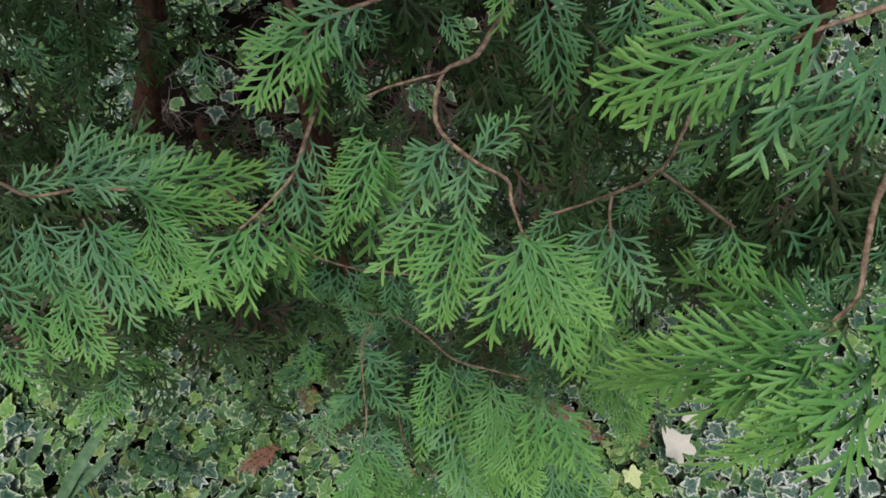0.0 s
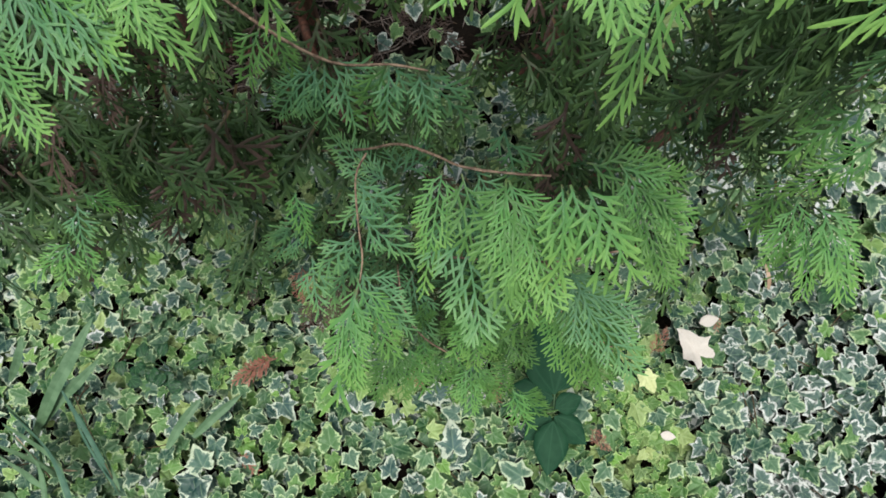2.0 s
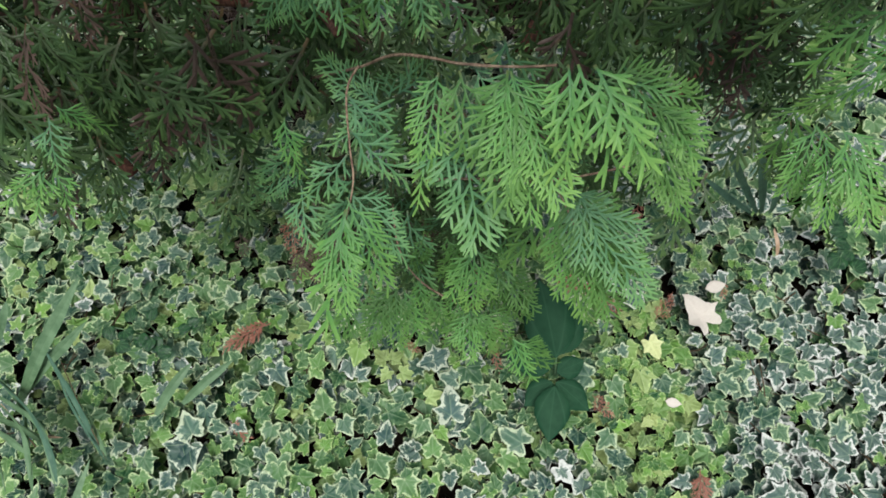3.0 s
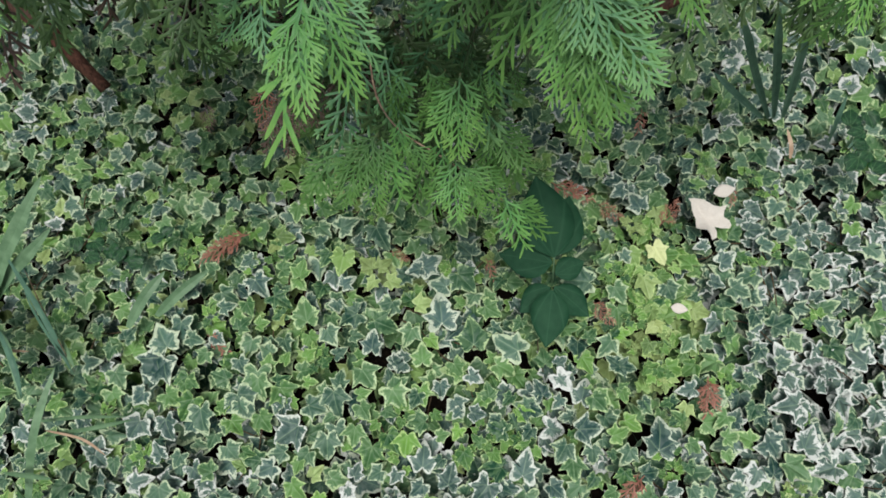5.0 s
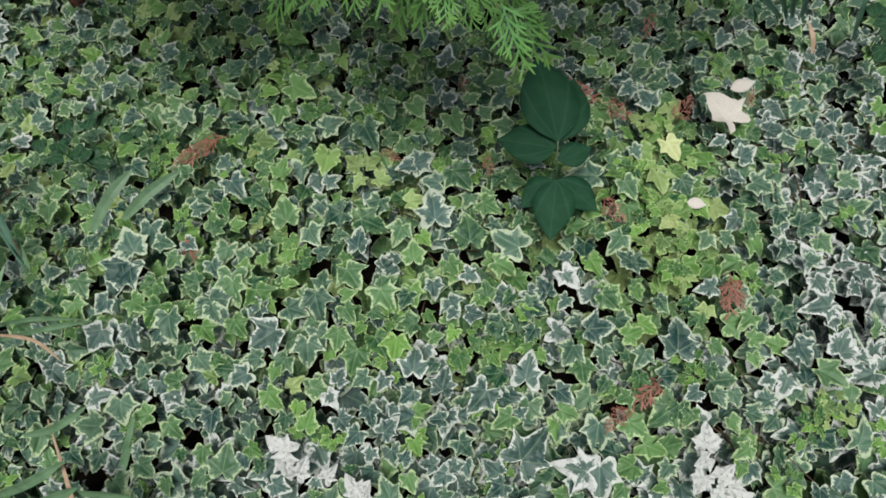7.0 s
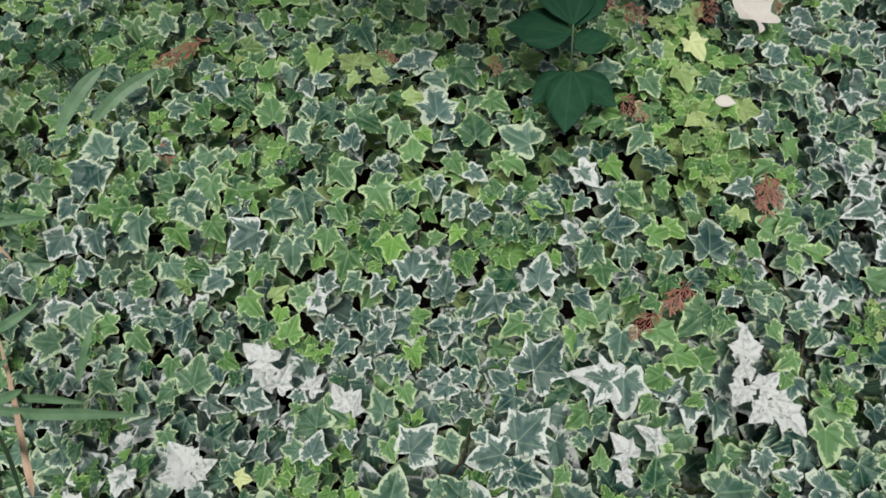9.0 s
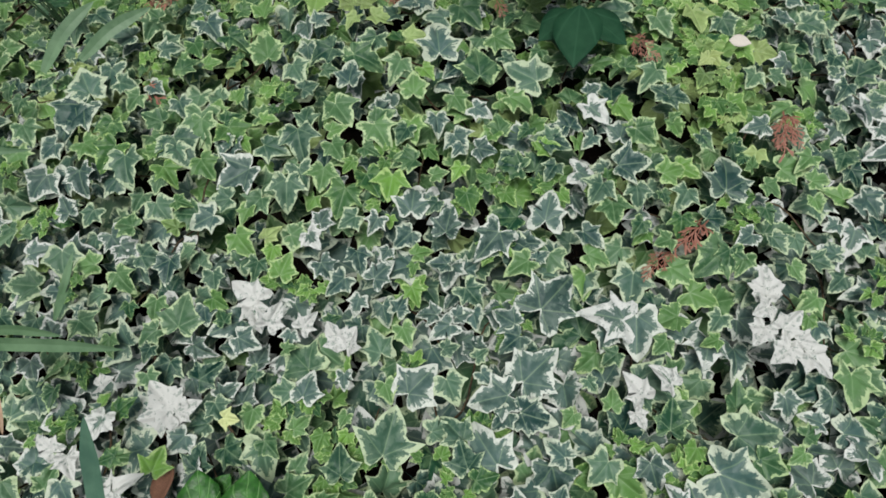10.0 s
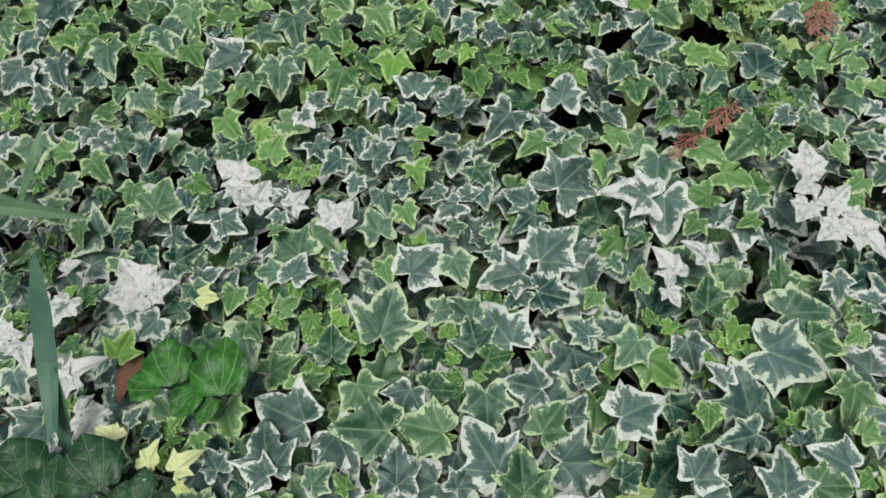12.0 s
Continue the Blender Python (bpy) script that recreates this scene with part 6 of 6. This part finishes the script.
# ---- seedling with large dark leaves ----
def leafy(name, root, stem, leaves, mat, label, category, curl, slim):
    """A small plant: its stem and single leaves, each a base, a length, a heading, a tilt and a roll."""
    thing = tagged(new(name), label, category)
    thing.location = root
    if stem:
        v, f = tube(stem, 0.0022, 0.0013, 6, 0.1)
        child("stem", mesh_of("stem", v, f, BLADE), thing)
    for i, (dx, dy, dz, heading, size, pitch, roll) in enumerate(leaves):
        lv, lf, lu = curled_leaf(30 + i + int(abs(root[0]) * 100), slim * (0.92 + 0.05 * (i % 4)), curl, 9, slim > 0.9)
        child("leaf", mesh_of("leaf", lv, lf, mat, (), lu), thing, leaf_pose(dx, dy, dz, size, heading, pitch, roll))
        if not stem:
            v, f = tube([(dx, dy, dz), (dx * 0.6, dy * 0.6, dz * 0.3), (dx * 0.3, dy * 0.3, -0.06)], 0.0012, 0.0014, 5)
            child("stalk", mesh_of("stalk", v, f, BLADE), thing)
    return thing


leafy("seedling", (0.254, 0.306, 0.0), [(0.000, 0.000, -0.060), (-0.012, -0.021, 0.000), (-0.019, -0.024, 0.060), (-0.021, -0.008, 0.100)], [
    (-0.021, -0.008, 0.100, 98, 0.140, 12, 6),
    (-0.017, -0.002, 0.090, 72, 0.107, 8, -8),
    (-0.023, -0.014, 0.090, 167, 0.089, 2, -8),
    (-0.019, -0.030, 0.080, 20, 0.054, 2, 8),
    (-0.023, -0.051, 0.060, -102, 0.097, -6, 4),
    (-0.016, -0.040, 0.040, -44, 0.077, -8, 0),
    (-0.023, -0.040, 0.040, -144, 0.068, -8, 0)],
      SEEDLING, "young seedling with dark blue-green oval leaves rising from the ivy", "seedling", 0.12, 0.72)
leafy("weed", (-0.209, -0.329, 0.0), None, [
    (0.009, -0.011, 0.030, 102, 0.041, 5, 6),
    (0.054, -0.022, 0.034, 93, 0.048, 6, -6),
    (0.029, -0.013, 0.022, -134, 0.028, -5, 6),
    (-0.001, -0.012, 0.024, 161, 0.030, 0, 10),
    (0.041, -0.020, 0.020, -116, 0.023, -6, 4),
    (0.018, 0.006, 0.022, 60, 0.022, 6, 0)],
      ROUND, "glossy green weed with rounded veined leaves in the ivy", "weed", 0.25, 1.05)
leafy("weed", (-0.278, -0.415, 0.0), None, [
    (0.044, -0.003, 0.036, 119, 0.046, 6, 6),
    (0.006, -0.006, 0.030, 98, 0.031, 4, -6),
    (-0.019, 0.003, 0.028, 123, 0.042, 4, 8),
    (-0.009, -0.013, 0.026, 143, 0.035, 0, 0),
    (0.073, -0.010, 0.030, 93, 0.022, 4, 4),
    (0.056, -0.015, 0.024, 91, 0.020, 0, 4)],
      ROUND_DARK, "glossy dark green weed with broad rounded leaves", "weed", 0.25, 1.1)
leafy("weed", (-0.559, 0.407, 0.0), None, [
    (-0.069, 0.011, 0.017, -76, 0.029, -1, -8),
    (-0.041, -0.026, 0.020, -25, 0.031, 6, 7),
    (-0.023, 0.019, 0.018, 95, 0.030, 0, -5),
    (-0.004, -0.010, 0.017, -56, 0.031, -4, 10),
    (0.017, 0.019, 0.024, 69, 0.027, 4, -7),
    (0.026, -0.020, 0.022, -107, 0.026, 3, 8),
    (0.011, -0.039, 0.017, 46, 0.026, 1, 4),
    (0.046, -0.030, 0.018, 174, 0.029, 0, -9),
    (0.078, -0.008, 0.025, 24, 0.027, 0, -4),
    (0.095, 0.003, 0.022, 33, 0.026, 6, 8),
    (0.065, -0.049, 0.020, 172, 0.029, 1, -1),
    (-0.035, 0.002, 0.019, -53, 0.031, 5, -10)],
      ROUND_DARK, "low weed with small dark rounded leaves in the ivy", "weed", 0.2, 0.95)
leafy("weed", (0.876, 0.542, 0.0), None, [
    (-0.049, -0.024, 0.022, -22, 0.031, -3, 0),
    (-0.019, -0.000, 0.019, -175, 0.036, 7, -7),
    (-0.021, -0.042, 0.018, -156, 0.037, 2, -5),
    (-0.048, -0.055, 0.023, -138, 0.039, -2, 1),
    (-0.027, -0.082, 0.017, 30, 0.038, -7, -6),
    (-0.044, 0.012, 0.022, 70, 0.040, -4, -4),
    (-0.003, 0.041, 0.021, -83, 0.035, -7, 4)],
      ROUND_DARK, "low weed with small dark rounded leaves in the ivy", "weed", 0.2, 0.95)



# ---- grass and iris blades ----
def blade_mesh(points, width, mat, name="blade"):
    """A long keeled blade along the points, tapering to its tip."""
    pts = [Vector(p) for p in points]
    path = []
    for i in range(len(pts) - 1):
        a, b, c, d = pts[max(i - 1, 0)], pts[i], pts[i + 1], pts[min(i + 2, len(pts) - 1)]
        for k in range(5):
            t = k / 5
            path.append(0.5 * ((2 * b) + (c - a) * t + (2 * a - 5 * b + 4 * c - d) * t * t + (3 * b - a - 3 * c + d) * t ** 3))
    path.append(pts[-1])
    verts, faces, n = [], [], len(path)
    for i, p in enumerate(path):
        d = (path[min(i + 1, n - 1)] - path[max(i - 1, 0)]).normalized()
        side = d.cross(Vector((0.0, -0.75, 0.66)))
        side = side.normalized() if side.length > 0.05 else Vector((1, 0, 0))
        up = side.cross(d)
        w = 0.5 * width * min(1.0, 0.45 + 2.2 * i / n) * max(0.02, min(1.0, 2.4 * (1 - i / (n - 1)) ** 0.8))
        verts += [p - side * w + up * w * 0.16, p - up * w * 0.04, p + side * w + up * w * 0.16, p - up * (w * 0.04 + 0.0006)]
    for i in range(n - 1):
        for k in range(4):
            a, b = 4 * i + k, 4 * i + (k + 1) % 4
            faces.append((a, b, b + 4, a + 4))
    faces += [(3, 2, 1, 0), (4 * n - 4, 4 * n - 3, 4 * n - 2, 4 * n - 1)]
    return mesh_of(name, verts, faces, mat, (), None, False)


def clump(label, root, blades, name="grass_clump", category="grass"):
    thing = tagged(new(name), label, category)
    thing.location = root
    for mat, width, *pts in blades:
        child("blade", blade_mesh(pts, width, mat), thing)
    return thing


clump("clump of upright blue-green iris blades in the ivy", (0.736, 0.625, -0.030), [
    (BLADE_BLUE, 0.0144, (-0.019, -0.012, 0.000), (-0.113, -0.020, 0.150), (-0.196, -0.047, 0.290), (-0.245, -0.060, 0.370)),
    (BLADE_BLUE, 0.0168, (-0.009, -0.013, 0.000), (-0.086, -0.030, 0.160), (-0.159, -0.059, 0.300), (-0.203, -0.075, 0.390)),
    (BLADE_BLUE, 0.0192, (0.008, -0.014, 0.000), (-0.054, -0.037, 0.150), (-0.117, -0.064, 0.290), (-0.153, -0.078, 0.370)),
    (BLADE_BLUE, 0.012, (-0.030, -0.011, 0.000), (-0.123, -0.007, 0.090), (-0.175, 0.014, 0.130)),
    (BLADE_BLUE, 0.0108, (0.085, -0.072, 0.000), (0.053, -0.075, 0.080), (0.049, -0.052, 0.130)),
    (STRAW, 0.008, (-0.018, -0.121, 0.030), (-0.022, -0.103, 0.050), (-0.027, -0.073, 0.060)),
], "iris_clump", "iris")
clump("clump of long green grass blades leaning over the ivy", (-0.809, 0.219, -0.030), [
    (BLADE, 0.0235, (0.000, 0.059, 0.000), (0.082, 0.134, 0.090), (0.140, 0.195, 0.140), (0.192, 0.257, 0.180)),
    (BLADE, 0.0212, (0.001, 0.069, 0.000), (0.071, 0.118, 0.060), (0.127, 0.153, 0.090), (0.175, 0.193, 0.110)),
    (BLADE, 0.0195, (-0.050, 0.090, 0.030), (0.063, 0.041, 0.080), (0.120, -0.000, 0.090), (0.150, -0.096, 0.070)),
    (BLADE, 0.0195, (-0.045, 0.047, 0.030), (0.062, 0.009, 0.060), (0.121, -0.028, 0.050)),
    (BLADE, 0.0212, (0.020, 0.036, 0.000), (0.091, -0.037, 0.070), (0.125, -0.104, 0.090)),
    (BLADE, 0.0178, (-0.053, 0.129, 0.030), (0.018, 0.083, 0.060), (0.103, 0.007, 0.070)),
    (BLADE, 0.0178, (0.292, 0.026, 0.030), (0.330, 0.072, 0.060), (0.367, 0.115, 0.070)),
] + [
    (BLADE, 0.0178, (0.341, 0.045, 0.030), (0.389, 0.081, 0.050), (0.438, 0.121, 0.050)),
    (VINE, 0.0035, (0.079, 0.169, 0.050), (0.171, 0.048, 0.080), (0.222, -0.052, 0.050)),
    (BLADE, 0.0130, (0.154, 0.049, 0.030), (0.203, -0.007, 0.060), (0.227, -0.047, 0.060)),
    (BLADE, 0.0228, (-0.014, -0.080, 0.030), (0.041, -0.044, 0.080), (0.091, -0.101, 0.110)),
    (BLADE, 0.0163, (-0.076, 0.181, 0.000), (-0.010, 0.206, 0.080), (0.012, 0.242, 0.110)),
    (BLADE, 0.0130, (0.147, -0.296, -0.010), (0.191, -0.160, 0.080), (0.227, -0.052, 0.110)),
    (BLADE_BLUE, 0.0120, (0.120, 0.133, 0.120), (0.180, 0.035, 0.090), (0.206, -0.051, 0.030)),
    (BLADE_BLUE, 0.0150, (-0.045, 0.117, 0.030), (0.093, 0.037, 0.100), (0.153, -0.036, 0.110), (0.159, -0.092, 0.080)),
    (BLADE, 0.0150, (-0.035, 0.075, 0.030), (0.083, 0.001, 0.090), (0.111, -0.090, 0.080)),
    (BLADE, 0.0240, (-0.047, 0.031, 0.030), (0.047, -0.005, 0.080), (0.095, -0.038, 0.080)),
    (BLADE_BLUE, 0.0070, (0.062, 0.173, 0.030), (0.143, 0.064, 0.080), (0.214, -0.047, 0.050)),
    (STRAW, 0.01, (-0.022, 0.063, 0.020), (0.052, 0.006, 0.030), (0.120, -0.007, 0.030)),
], "grass_clump", "grass")
clump("green grass blades arching over the ivy edge", (-0.553, -0.184, -0.030), [
    (BLADE, 0.02, (0.007, 0.052, 0.010), (0.138, -0.031, 0.110), (0.211, -0.088, 0.170)),
    (BLADE, 0.016, (0.038, 0.029, 0.060), (0.141, 0.011, 0.090), (0.191, 0.010, 0.080), (0.248, 0.008, 0.060)),
    (BLADE, 0.012, (0.014, 0.110, 0.060), (0.069, 0.115, 0.080), (0.116, 0.141, 0.090)),
    (BLADE, 0.014, (0.029, 0.016, 0.060), (0.086, 0.028, 0.080), (0.122, 0.038, 0.090)),
    (BLADE_BLUE, 0.017, (0.271, -0.191, 0.065), (0.268, -0.142, 0.090), (0.271, -0.108, 0.120), (0.276, -0.078, 0.150)),
    (BLADE_BLUE, 0.012, (0.264, -0.199, 0.030), (0.272, -0.179, 0.060), (0.274, -0.147, 0.090)),
    (BLADE, 0.01, (0.134, 0.140, 0.010), (0.148, 0.097, 0.030), (0.152, 0.053, 0.040)),
] + [
    (BLADE, 0.008, (-0.090, 0.274, 0.040), (0.001, 0.274, 0.070), (0.070, 0.272, 0.060)),
    (BLADE, 0.0150, (-0.031, 0.034, 0.030), (0.048, 0.047, 0.080), (0.105, 0.071, 0.100)),
    (BLADE, 0.0120, (0.057, 0.035, 0.050), (0.133, 0.030, 0.080), (0.185, 0.023, 0.070)),
    (BLADE, 0.0090, (-0.067, 0.249, 0.050), (0.028, 0.255, 0.080), (0.090, 0.266, 0.070)),
    (STRAW, 0.0070, (-0.062, 0.257, 0.060), (0.015, 0.239, 0.080), (0.040, 0.213, 0.050)),
    (BLADE, 0.0080, (0.129, 0.063, 0.010), (0.151, 0.096, 0.040), (0.166, 0.127, 0.060)),
    (BLADE, 0.0170, (-0.095, 0.178, 0.060), (-0.044, 0.143, 0.090), (-0.010, 0.107, 0.090)),
    (BLADE, 0.0130, (-0.117, 0.194, 0.060), (-0.054, 0.188, 0.090), (-0.016, 0.181, 0.090)),
    (STRAW, 0.01, (0.044, 0.130, 0.060), (0.100, 0.047, 0.080), (0.142, -0.045, 0.080), (0.134, -0.072, 0.050)),
], "grass_clump", "grass")
